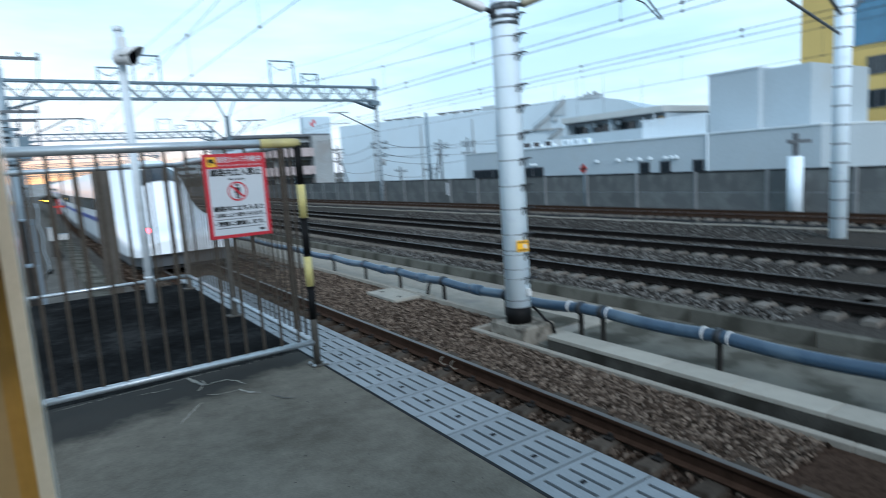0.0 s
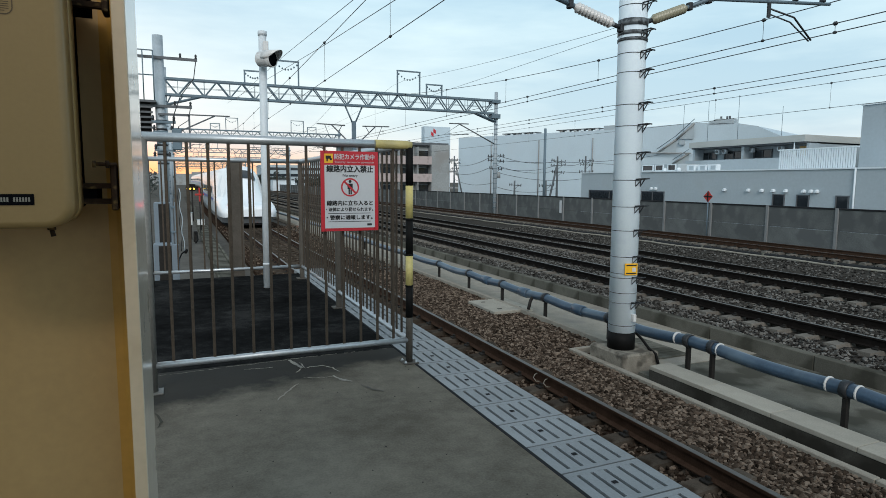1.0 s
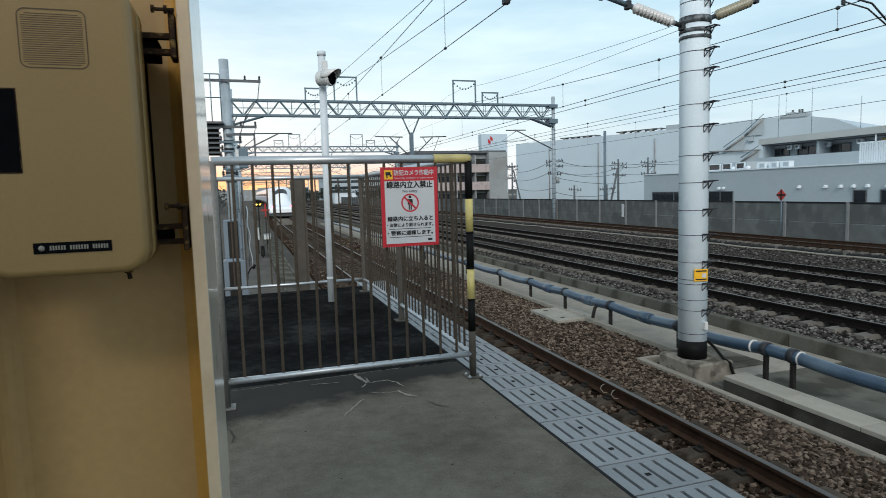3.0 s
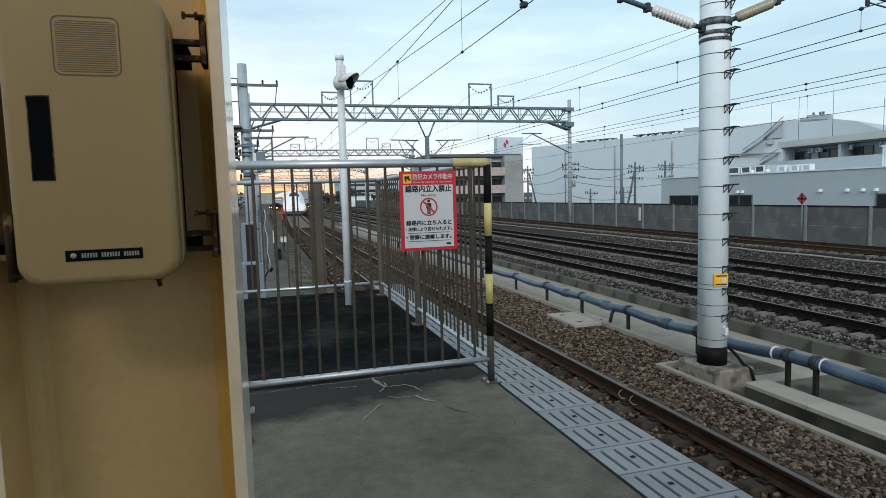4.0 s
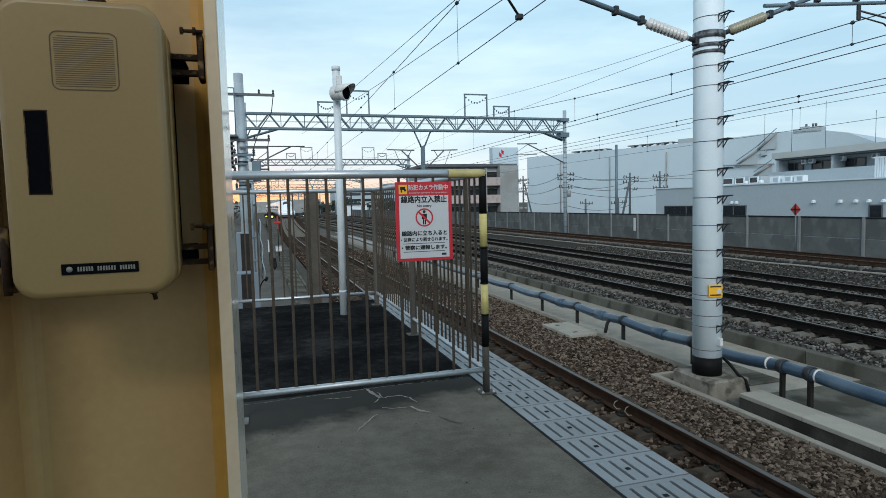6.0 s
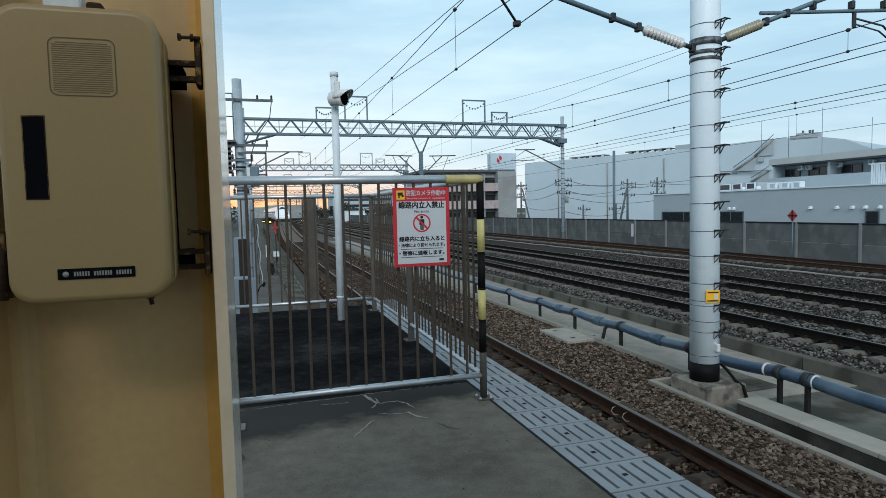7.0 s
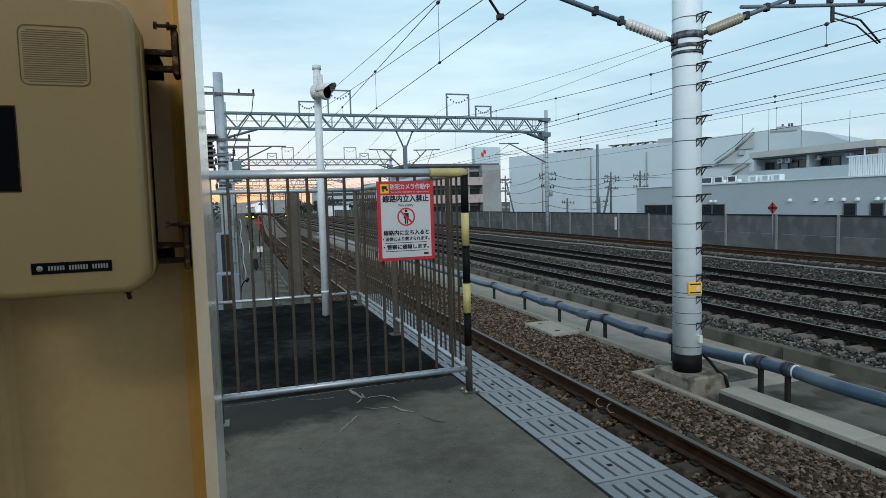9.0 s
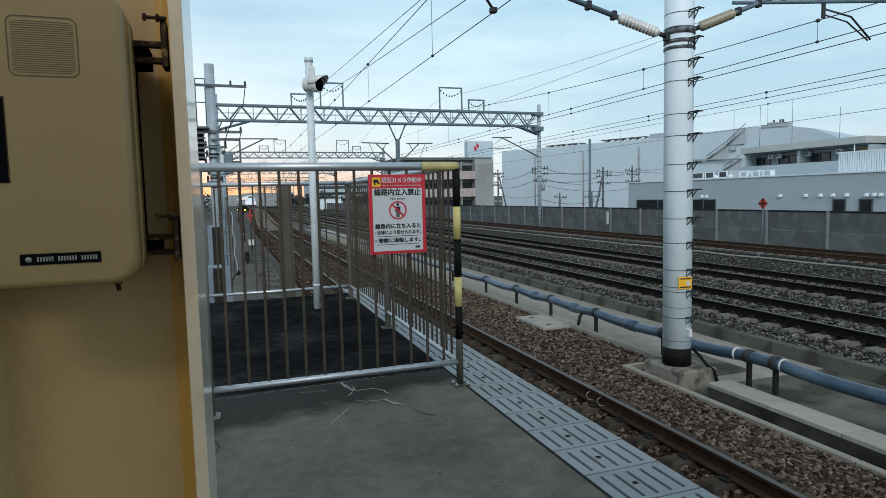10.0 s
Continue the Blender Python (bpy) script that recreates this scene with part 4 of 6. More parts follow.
def build_near_arms():
    x, y = 2.56, 7.54
    t, end = build_cantilever(x, y, -1, 3.5, "steel cantilever arm with a ribbed pale insulator on the mast")
    part("registration_arm", MB().tube([(-1.15, y, 5.28), (-.45, 8.2, 4.5), (0.0, 8.55, 4.22)], 0.02, 8), "wire", t)
    part("steady_clamp", MB().box(-.05, .05, 8.5, 8.6, 4.17, 4.25, .01), "strap", t)
    t, end = build_cantilever(x, y, 1, 2.5, "steel cantilever arm with a ribbed grey insulator on the mast")
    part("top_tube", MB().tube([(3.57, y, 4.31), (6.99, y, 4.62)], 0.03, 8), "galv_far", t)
    for q in (4.6, 5.4, 6.1, 6.8):
        part("fitting", MB().box(q - .03, q + .03, y - .05, y + .05, 4.34 + (q - 3.57) * .089, 4.47 + (q - 3.57) * .089, .01), "strap", t)
    part("drop_bracket", MB().box(5.43, 5.49, y - .02, y + .02, 4.22, 4.5, .004), "strap", t)
    part("steady_arm", MB().tube([(5.46, y, 4.37), (6.09, y, 4.29), (6.56, y, 3.95)], 0.016, 8).tube([(5.46, y, 4.28), (6.0, y, 4.2), (6.5, y, 3.93)], 0.013, 8), "wire", t)


# ---- fence round the platform end ----
TOP, BOT = 1.672, 0.183


def fence_run(t, p0, p1, n):
    (xa, ya), (xb, yb) = p0, p1
    part("top_rail", MB().tube([(xa, ya, TOP), (xb, yb, TOP)], 0.030, 14), "galv", t)
    part("bottom_rail", MB().tube([(xa, ya, BOT), (xb, yb, BOT)], 0.022, 12), "galv", t)
    # flat bars, broad face along the run
    ax, ay = (.0100, .0045) if abs(xb - xa) > abs(yb - ya) else (.0060, .0135)
    me = MB().box(-ax, ax, -ay, ay, BOT - .012, TOP, .0025).mesh("picket", M["picket"])
    for k in range(1, n):
        s = k / n
        piece("picket", me, t, (xa + (xb - xa) * s, ya + (yb - ya) * s, 0))


def build_fence():
    xr, xl, y0, y1 = -2.262, -4.06, 4.30, 8.70
    t = thing("platform_fence", ((xl + xr) / 2, y0, 0), "galvanised tube fence across the platform with brown pickets", "fence", "platform end fences")
    fence_run(t, (xl, y0), (xr, y0), 14)
    part("left_post", MB().tube([(xl, y0, 0), (xl, y0, TOP)], 0.03, 12), "post_grey", t)
    for x in (xl,):
        part("foot_plate", MB().box(x - .06, x + .06, y0 - .06, y0 + .06, 0.0, .012, .003), "post_grey", t)
    post = part("corner_post", MB().tube([(xr, y0, 0), (xr, y0, .56)], 0.0270, 18), "post_brown", t)
    plate = part("foot_plate", MB().box(xr - .062, xr + .062, y0 - .062, y0 + .062, 0.0, .010, .003), "post_brown", t)
    for qx in (-.042, .042):
        for qy in (-.042, .042):
            part("anchor_bolt", MB().lathe((xr + qx, y0 + qy, .009), (xr + qx, y0 + qy, .026), [(0, .011), (.5, .011), (.5, .006), (1, .006)], 8), "galv", plate)
    bands = [(.36, .60, "black"), (.60, .838, "yellow"), (.838, 1.125, "black"), (1.125, 1.37, "yellow"), (1.37, TOP - .008, "black")]
    for a, b, c in bands:
        part("hazard_band", MB().tube([(xr, y0, a), (xr, y0, b)], 0.0285, 18), c, post)
    for z in (.84, 1.11, .60):
        part("tape_edge", MB().tube([(xr, y0, z), (xr, y0, z + .012)], 0.0315, 14), "black", post)
    part("yellow_rail_sleeve", MB().tube([(xr - .27, y0, TOP), (xr - .02, y0, TOP), (xr + .012, y0, TOP - .006)], 0.0325, 16), "yellow", t, "yellow painted rail end")
    t2 = thing("platform_fence", (xr, (y0 + y1) / 2, 0), "galvanised tube fence with close brown pickets along the platform edge", "fence", "platform end fences")
    fence_run(t2, (xr - .005, y0 + .04), (xr - .005, y1), 36)
    for y in (6.52, y1):
        part("post", MB().box(xr - .035, xr + .025, y - .03, y + .03, 0, TOP, .006), "post_brown", t2)
        part("foot_plate", MB().box(xr - .08, xr + .06, y - .07, y + .07, 0.0, .012, .003), "post_brown", t2)
    t3 = thing("platform_fence", (-3.2, y1, 0), "galvanised tube fence with thin brown pickets at the platform's far end", "fence", "platform end fences")
    fence_run(t3, (-4.22, y1), (xr, y1), 12)
    part("end_post", MB().tube([(-4.22, y1, 0), (-4.22, y1, TOP)], 0.03, 12), "post_brown", t3)
    b = thing("steel_post", (-3.08, 9.4, -1.2), "broad brown steel post behind the fence", "post")
    part("web", MB().box(-3.085, -3.073, 9.34, 9.46, -1.6, 1.66), "post_brown", b)
    for y in (9.33, 9.46):
        part("flange", MB().box(-3.17, -2.99, y, y + .012, -1.6, 1.66), "post_brown", b)


def text_mesh(body, size, at, width=None, bold=0.0):
    """Letters as a flat mesh standing on the sign, facing the platform."""
    cu = bpy.data.curves.new("text", "FONT")
    cu.body, cu.size, cu.align_x, cu.align_y = body, size, "CENTER", "CENTER"
    cu.extrude = 0.0004
    cu.resolution_u = 3
    ob = bpy.data.objects.new("text", cu)
    scene.collection.objects.link(ob)
    bpy.context.view_layer.update()
    me = bpy.data.meshes.new_from_object(ob.evaluated_get(bpy.context.evaluated_depsgraph_get()))
    bpy.data.objects.remove(ob)
    vs = [v.co.copy() for v in me.vertices]
    mb = MB()
    if vs:
        w = max(v.x for v in vs) - min(v.x for v in vs)
        k = width / w if width and w > 0 else 1.0
        for n, (du, dw) in enumerate(((0, 0), (bold, 0), (0, bold), (bold, bold)) if bold else ((0, 0),)):
            mb.add([(at[0] + v.x * k + du, at[1] - v.z - n * .00012, at[2] + v.y + dw) for v in vs], [tuple(p.vertices) for p in me.polygons])
    return mb


def build_sign():
    x0, x1, z0, z1, y = -2.945, -2.525, 1.045, 1.612, 4.243
    cx, w = (x0 + x1) / 2, x1 - x0
    t = thing("warning_sign", (cx, y, z0), "white and red no-entry warning sign hung on the fence", "sign")
    part("board", MB().box(x0, x1, y, y + .004, z0, z1, .001), "red", t, "red sign board")
    f = y - .0015
    part("white_field", MB().box(x0 + .027, x1 - .027, f, y - .0005, z0 + .022, z1 - .098), "white", t)
    part("yellow_badge", MB().box(x0 + .027, x0 + .088, f, y - .0005, z1 - .085, z1 - .020), "sign_yellow", t)
    # small camera symbol
    c = MB().box(x0 + .037, x0 + .074, f - .001, f, z1 - .056, z1 - .034, 0, 0).box(x0 + .066, x0 + .081, f - .001, f, z1 - .066, z1 - .052).box(x0 + .042, x0 + .052, f - .001, f, z1 - .074, z1 - .056)
    part("camera_symbol", c, "ink", t)
    ft = f - .0006
    part("writing", text_mesh("防犯カメラ作動中", .042, (cx + .034, ft, z1 - .043), .292, .0014), "white", t)
    part("writing", text_mesh("Security camera in operation", .018, (cx + .034, ft, z1 - .077), .285), "white", t)
    part("writing", text_mesh("線路内立入禁止", .052, (cx, ft, z1 - .130), .338, .0032), "ink", t)
    part("writing", text_mesh("No entry", .026, (cx, ft, z1 - .172), .108, .0008), "ink", t)
    part("writing", text_mesh("線路内に立ち入ると", .038, (cx, ft, z0 + .196), .335, .0026), "ink", t)
    part("writing", text_mesh("・法律により罰せられます。", .030, (cx, ft, z0 + .152), .345, .0018), "ink", t)
    part("print_bar", MB().box(x0 + .05, x1 - .06, ft, f, z0 + .125, z0 + .129), "ink", t)
    part("writing", text_mesh("・警察に通報します。", .034, (cx, ft, z0 + .094), .335, .0026), "ink", t)
    part("print_bar", MB().box(x0 + .05, x1 - .06, ft, f, z0 + .066, z0 + .070), "ink", t)
    part("maker_mark", MB().box(x1 - .085, x1 - .05, ft, f, z0 + .036, z0 + .052), "strap", t)
    # prohibition ring and figure symbol
    zc, R = z0 + .312, .066
    ring, n = MB(), 40
    vs = []
    for k in range(n):
        a = 2 * math.pi * k / n
        vs += [(cx + R * math.cos(a), ft, zc + R * math.sin(a)), (cx + (R - .011) * math.cos(a), ft, zc + (R - .011) * math.sin(a))]
    ring.add(vs, [(2 * k, 2 * ((k + 1) % n), 2 * ((k + 1) % n) + 1, 2 * k + 1) for k in range(n)])
    part("prohibition_ring", ring, "red", t)
    s = MB()
    a = R - .006
    q = .0048
    d = a * .7071
    s.add([(cx - d - q, ft - .001, zc + d - q), (cx - d + q, ft - .001, zc + d + q), (cx + d + q, ft - .001, zc - d + q), (cx + d - q, ft - .001, zc - d - q)], [(0, 1, 2, 3)])
    part("prohibition_bar", s, "red", t)
    g = MB()
    hv = [(cx + .011 * math.cos(2 * math.pi * k / 16), ft - .0004, zc + .042 + .011 * math.sin(2 * math.pi * k / 16)) for k in range(16)]
    g.add(hv, [tuple(range(16))])
    g.box(cx - .019, cx + .019, ft - .0004, ft, zc - .012, zc + .027).box(cx - .012, cx - .002, ft - .0004, ft, zc - .05, zc - .012).box(cx + .002, cx + .012, ft - .0004, ft, zc - .05, zc - .012)
    part("pictogram", g, "ink", t)
    for px, pz in ((x0 + .03, z1 - .01), (x1 - .03, z1 - .01), (x0 + .03, z0 + .01), (x1 - .03, z0 + .01)):
        part("cable_tie", MB().tube([(px, y + .0, pz), (px, y + .06, pz)], .004, 6), "galv", t)


# ---- loudspeaker pole ----
def build_lamp_pole():
    x, y = -2.83, 8.12
    t = thing("loudspeaker_pole", (x, y, 0), "slim white steel pole with a hooded pale loudspeaker", "pole")
    part("pole", MB().tube([(x, y, 0), (x + .015, y, 3.22)], 0.048, 20), "speaker_pole", t)
    part("collar", MB().tube([(x, y, 0.30), (x, y, .33)], 0.051, 18), "speaker_pole", t)
    part("cap", MB().tube([(x + .015, y, 3.215), (x + .015, y, 3.27)], 0.056, 18), "speaker_pole", t)
    part("junction_box", MB().box(x + .01, x + .075, y - .10, y - .045, 2.98, 3.14, .008), "porcelain", t)
    part("bracket", MB().tube([(x + .03, y - .05, 3.0), (x + .03, y - .09, 2.93)], .016, 8), "strap", t)
    a, d = Vector((x - .060, y - .10, 2.905)), Vector((0.74, -0.66, -0.04)).normalized()
    horn = part("horn", MB().lathe(a, a + d * .22, [(0, .03), (.03, .07), (.12, .092), (.72, .092), (.78, .10), (1, .102), (1, .09), (.8, .075), (.4, .03)], 24), "porcelain", t, "pale grey loudspeaker horn")
    hood = MB()
    n = 18
    up = Vector((0, 0, 1))
    u = d.cross(up).normalized()
    w = u.cross(d).normalized()
    vs = []
    for k in range(n + 1):
        ang = math.pi * (-0.02 + 1.04 * k / n)
        ln = .215 + .12 * math.sin(max(0, min(math.pi, ang))) ** .8
        for rr in (.108, .101):
            for l0 in (.11, ln):
                vs.append(a + d * l0 + (u * math.cos(ang) + w * math.sin(ang)) * rr)
    fs = []
    for k in range(n):
        i, j = 4 * k, 4 * k + 4
        fs += [(i, i + 1, j + 1, j), (i + 2, j + 2, j + 3, i + 3), (i + 1, i + 3, j + 3, j + 1), (i, j, j + 2, i + 2)]
    fs += [(0, 2, 3, 1), (4 * n, 4 * n + 1, 4 * n + 3, 4 * n + 2)]
    hood.add(vs, fs, True)
    part("hood", hood, "porcelain", horn, "flared pale hood")
    # flat black disc for the shade inside the hollow horn
    part("dark_mouth", MB().lathe(a + d * .212, a + d * .2185, [(0, .001), (0, .088), (1, .088), (1, .001)], 20), "slot", horn)


# ---- column with the phone box ----
def build_column():
    t = thing("canopy_column", (-4.12, 1.3, 0), "ochre painted steel I-section canopy column with cream edges", "column", kind="structure")
    x0, x1, yf, yb, zt = -4.318, -3.934, 1.15, 1.47, 3.6
    part("web", MB().box(x0 + .018, x1 - .018, 1.302, 1.316, 0, zt), "column_web", t)
    # right flange and fillet take the copy with painted bounce light
    for a in (x0, x1 - .018):
        part("flange", MB().box(a, a + .018, yf + .004, yb, 0, zt, .002), "column" if a > x0 else "column_web", t)
        part("flange_lip", MB().box(a - .001, a + .019, yf, yf + .0045, 0, zt, .001), "cream", t)
    part("outer_face", MB().box(x1 + .0002, x1 + .0022, yf + .001, yb, 0, zt, .0006), "cream_gloss", t, "glossy cream outer flange face")
    part("outer_face", MB().box(x0 - .0022, x0 - .0002, yf + .001, yb, 0, zt, .0006), "cream_gloss", t, "glossy cream outer flange face")
    for a, q in ((x0 + .018, 1), (x1 - .018, -1)):
        part("root_fillet", MB().prism([(a, 1.302), (a, 1.272), (a + q * .004, 1.283), (a + q * .010, 1.292), (a + q * .020, 1.299), (a + q * .034, 1.302)], 0, zt), "column" if q < 0 else "column_web", t)
    b = thing("telephone_box", (-4.11, 1.1, 1.33), "beige enamelled steel phone cabinet mounted on the column", "cabinet")
    # rounded body
    bx0, bx1, bz0, bz1, f, back, R = -4.222, -4.008, 1.328, 1.757, 1.05, 1.165, .034

    def rounded(x0, x1, z0, z1, r, y):
        pts = []
        for cx, cz, a0 in ((x1 - r, z1 - r, 0), (x0 + r, z1 - r, 90), (x0 + r, z0 + r, 180), (x1 - r, z0 + r, 270)):
            for k in range(9):
                a = radians(a0 + k * 90 / 8)
                pts.append((cx + r * math.cos(a), y, cz + r * math.sin(a)))
        return pts

    m = MB()
    layers = [(0.010, f), (0.0035, f + .0012), (0.0, f + .008), (0.0, f + .060), (0.006, f + .061), (0.006, f + .064), (0.0, f + .065), (0.0, back)]
    vs = []
    for inset, y in layers:
        vs += rounded(bx0 + inset, bx1 - inset, bz0 + inset, bz1 - inset, R - inset * .6, y)
    n = 36
    fs = [(i * n + k, i * n + (k + 1) % n, (i + 1) * n + (k + 1) % n, (i + 1) * n + k) for i in range(len(layers) - 1) for k in range(n)]
    m.add(vs, fs, True)
    m.f += [tuple(range(n)), tuple(range((len(layers) - 1) * n, len(layers) * n))]
    m.s += [False, False]
    body = part("body", m, "box", b)
    # black block added up to the web, in place of the box's shadow
    rear = part("rear_case", MB().box(bx0 + .012, bx1 - .012, back + .0005, 1.298, bz0 + .02, bz1 - .02, .006), "slot", b, "black block standing for the shade behind the box")
    fit = part("conduit_fitting", MB().box(-4.165, -4.115, 1.085, 1.125, bz1 - .002, bz1 + .030, .003).tube([(-4.14, 1.105, bz1 + .028), (-4.14, 1.105, 3.5)], .011, 10), "porcelain", b, "grey conduit entering the top")
    part("lock_nut", MB().lathe((-4.14, 1.105, bz1 + .030), (-4.14, 1.105, bz1 + .042), [(0, .02), (1, .02)], 8), "strap", fit)
    part("cable_clip", MB().box(-4.108, -4.086, 1.08, 1.12, bz1 - .002, bz1 + .016, .003), "bracket", b)
    # speaker grille: flat dark lines paint the shade of its rim and fine slits
    gx0, gx1, gz0, gz1 = -4.153, -4.066, 1.628, 1.711
    part("grille_rim", MB().add(rounded(gx0, gx1, gz0, gz1, .011, f - .0006) + rounded(gx0 + .0016, gx1 - .0016, gz0 + .0016, gz1 - .0016, .0095, f - .0006),
                                [(k, (k + 1) % 36, 36 + (k + 1) % 36, 36 + k) for k in range(36)]), "rim", b)
    holes = MB()
    for r in range(24):
        z = gz0 + .005 + r * .00305
        edge = .010 if r in (0, 23) else .005
        holes.add([(gx0 + edge, f - .0004, z), (gx1 - edge, f - .0004, z), (gx1 - edge, f - .0004, z + .0011), (gx0 + edge, f - .0004, z + .0011)], [(0, 1, 2, 3)])
    tagged(part("grille_mesh", holes, "rim", b), kind="stuff")
    part("handle_slot", MB().box(-4.190, -4.163, f - .0012, f + .003, 1.481, 1.598, .0008), "slot", b, "black recessed handle")
    part("handle_rim", MB().box(-4.1912, -4.1618, f - .0007, f + .001, 1.4795, 1.5995), "bracket", b)
    lab = part("label_plate", MB().box(-4.158, -4.056, f - .0012, f + .001, 1.3625, 1.3785), "slot", b, "black name plate")
    random.seed(2)
    x = -4.137
    for word in (6, 7, 6):
        for k in range(word):
            part("print_bar", MB().box(x, x + .0022, f - .0018, f - .0011, 1.3672, 1.3738), "label_ink", lab)
            x += .0036
        x += .0045
    part("print_emblem", MB().lathe((-4.1475, f - .0018, 1.3705), (-4.1475, f - .0011, 1.3705), [(0, .0001), (0, .0042), (1, .0042), (1, .0001)], 16), "label_ink", lab)
    for z in (1.70, 1.385):
        h = part("hinge", MB().box(-4.242, -4.223, 1.075, 1.13, z - .048, z + .048, .003).tube([(-4.233, 1.07, z - .05), (-4.233, 1.07, z + .05)], .006, 8), "bracket", b, "rusty hinge")
    for z in (1.715, 1.395):
        br = part("mounting_bracket", MB().box(-4.30, -3.958, 1.168, 1.182, z - .036, z - .027), "bracket", b, "rusty mounting rail")
        part("mounting_bracket", MB().box(-4.30, -3.958, 1.168, 1.182, z - .010, z - .001), "bracket", b, "rusty mounting rail")
        # black bar that fills the gap behind the rails with shade
        part("spacer", MB().box(-4.30, -3.99, 1.183, 1.26, z - .034, z - .004), "slot", b)
        clamp = part("beam_clamp", MB().box(-3.966, -3.957, 1.146, 1.19, z - .046, z + .032, .002), "bracket", br, "rusty beam clamp")
        part("clamp_bolt", MB().tube([(-3.988, 1.142, z + .030), (-3.955, 1.142, z + .030)], .0030, 8).lathe((-3.990, 1.142, z + .030), (-3.985, 1.142, z + .030), [(0, .006), (1, .006)], 6)
             .lathe((-3.971, 1.142, z + .030), (-3.966, 1.142, z + .030), [(0, .0065), (1, .0065)], 6), "bracket", clamp)
    part("cable_gland", MB().tube([(-4.045, 1.10, 1.335), (-4.045, 1.10, 1.322)], .006, 8).tube([(-4.045, 1.10, 1.323), (-4.043, 1.10, 1.312)], .0035, 8), "bracket", b)


def build_unseen_blockers():
    # out-of-view roof, sized to hold light off the column and floor
    r = MB().box(-8.4, -3.3, -25, -2.15, 3.60, 3.75)
    single("canopy_roof", r, "roof", (-7, -10, 3.6), "unseen plain roof added to shade the platform", kind="structure")
    # out-of-view wall, added to cut low light from the left
    w = MB().box(-12.2, -12, -25, 6, 0.0, 1.2)
    single("wall_west", w, "beige", (-12, 0, 0), "unseen plain low wall added to block light from the west", kind="structure")


# ---- parapet wall on the far side ----
def build_parapet():
    t = thing("parapet_wall", (WALL_X, 30, -1.5), "weathered grey precast concrete parapet wall with posts", "wall", kind="structure")
    pitch = 3.32
    low = MB().box(-.05, .05, .06, pitch - .06, -0.02, .92, .01).mesh("panel", M["wall"])
    high = MB().box(-.05, .05, .06, pitch - .06, .935, 1.84, .01).mesh("panel", M["wall"])
    pm = MB().box(-.11, .10, -.07, .07, -0.02, 1.90, .012).mesh("wall_post", M["wallpost"])
    for k in range(-10, 50):
        y = 16.75 + k * pitch
        piece("panel", low, t, (WALL_X, y, -1.5))
        piece("panel", high, t, (WALL_X, y, -1.5))
        piece("wall_post", pm, t, (WALL_X, y, -1.5))
    part("coping", MB().box(WALL_X - .09, WALL_X + .09, 16.75 - 10 * pitch, 16.75 + 50 * pitch, .345, .405, .01), "coping", t)
    for y, lab in ((36.95, "white"),):
        part("notice_plate", MB().box(WALL_X - .13, WALL_X - .112, y - .14, y + .14, -.8, .12, .004), lab, t)
    # round-the-bend speed marker: red diamond with a dark cross
    s = thing("track_marker", (21.5, 23.4, -1.5), "red diamond track marker with a dark cross on a post", "marker")
    part("post", MB().tube([(21.5, 23.4, -1.5), (21.5, 23.4, .5)], .03, 8), "galv_far", s)
    d = MB().add([(21.47, 23.4 - .30, .74), (21.47, 23.4, .44), (21.47, 23.4 + .30, .74), (21.47, 23.4, 1.04), (21.49, 23.1, .74), (21.49, 23.4, .44), (21.49, 23.7, .74), (21.49, 23.4, 1.04)],
                 [(0, 1, 2, 3), (4, 5, 6, 7), (0, 1, 5, 4), (1, 2, 6, 5), (2, 3, 7, 6), (3, 0, 4, 7)])
    b = part("diamond", d, "redpaint", s)
    part("cross", MB().box(21.455, 21.468, 23.36, 23.44, .48, 1.0).box(21.455, 21.468, 23.14, 23.66, .70, .78), "ink", b)


# ---- gantries and wires ----
def truss(x0, x1, y, z0, z1, depth, n):
    m = MB()
    c = .075
    for yy in (y - depth / 2, y + depth / 2):
        m.box(x0, x1, yy - c, yy + c, z1 - c, z1 + c).box(x0, x1, yy - c, yy + c, z0 - c, z0 + c)
        for k in range(n):
            a, b = x0 + (x1 - x0) * k / n, x0 + (x1 - x0) * (k + 1) / n
            mid = (a + b) / 2
            m.tube([(a, yy, z1), (mid, yy, z0)], .055, 4, False).tube([(mid, yy, z0), (b, yy, z1)], .055, 4, False)
            m.tube([(mid, yy, z0), (mid, yy, z1)], .022, 4, False).tube([(a, yy, (z0 + z1) / 2), (b, yy, (z0 + z1) / 2)], .016, 4, False)
    for k in range(n + 1):
        a = x0 + (x1 - x0) * k / n
        m.tube([(a, y - depth / 2, z1), (a, y + depth / 2, z1)], .03, 4, False).tube([(a, y - depth / 2, z0), (a, y + depth / 2, z0)], .03, 4, False)
    return m


def hoop(x0, x1, y, z0, z1):
    m = MB().box(x0 - .05, x0 + .05, y - .05, y + .05, z0, z1).box(x1 - .05, x1 + .05, y - .05, y + .05, z0, z1).box(x0 - .06, x1 + .06, y - .06, y + .06, z1 - .05, z1 + .05)
    n = 8
    for k in range(n):
        s = (k + .5) / n
        xx, zz = x0 + (x1 - x0) * s, z1 - .15 - .55 * math.sin(math.pi * s) * min(1, (x1 - x0) / 2)
        m.lathe((xx - .06, y, zz), (xx + .06, y, zz), [(0, .02), (.3, .075), (.6, .075), (1, .02)], 8)
    return m


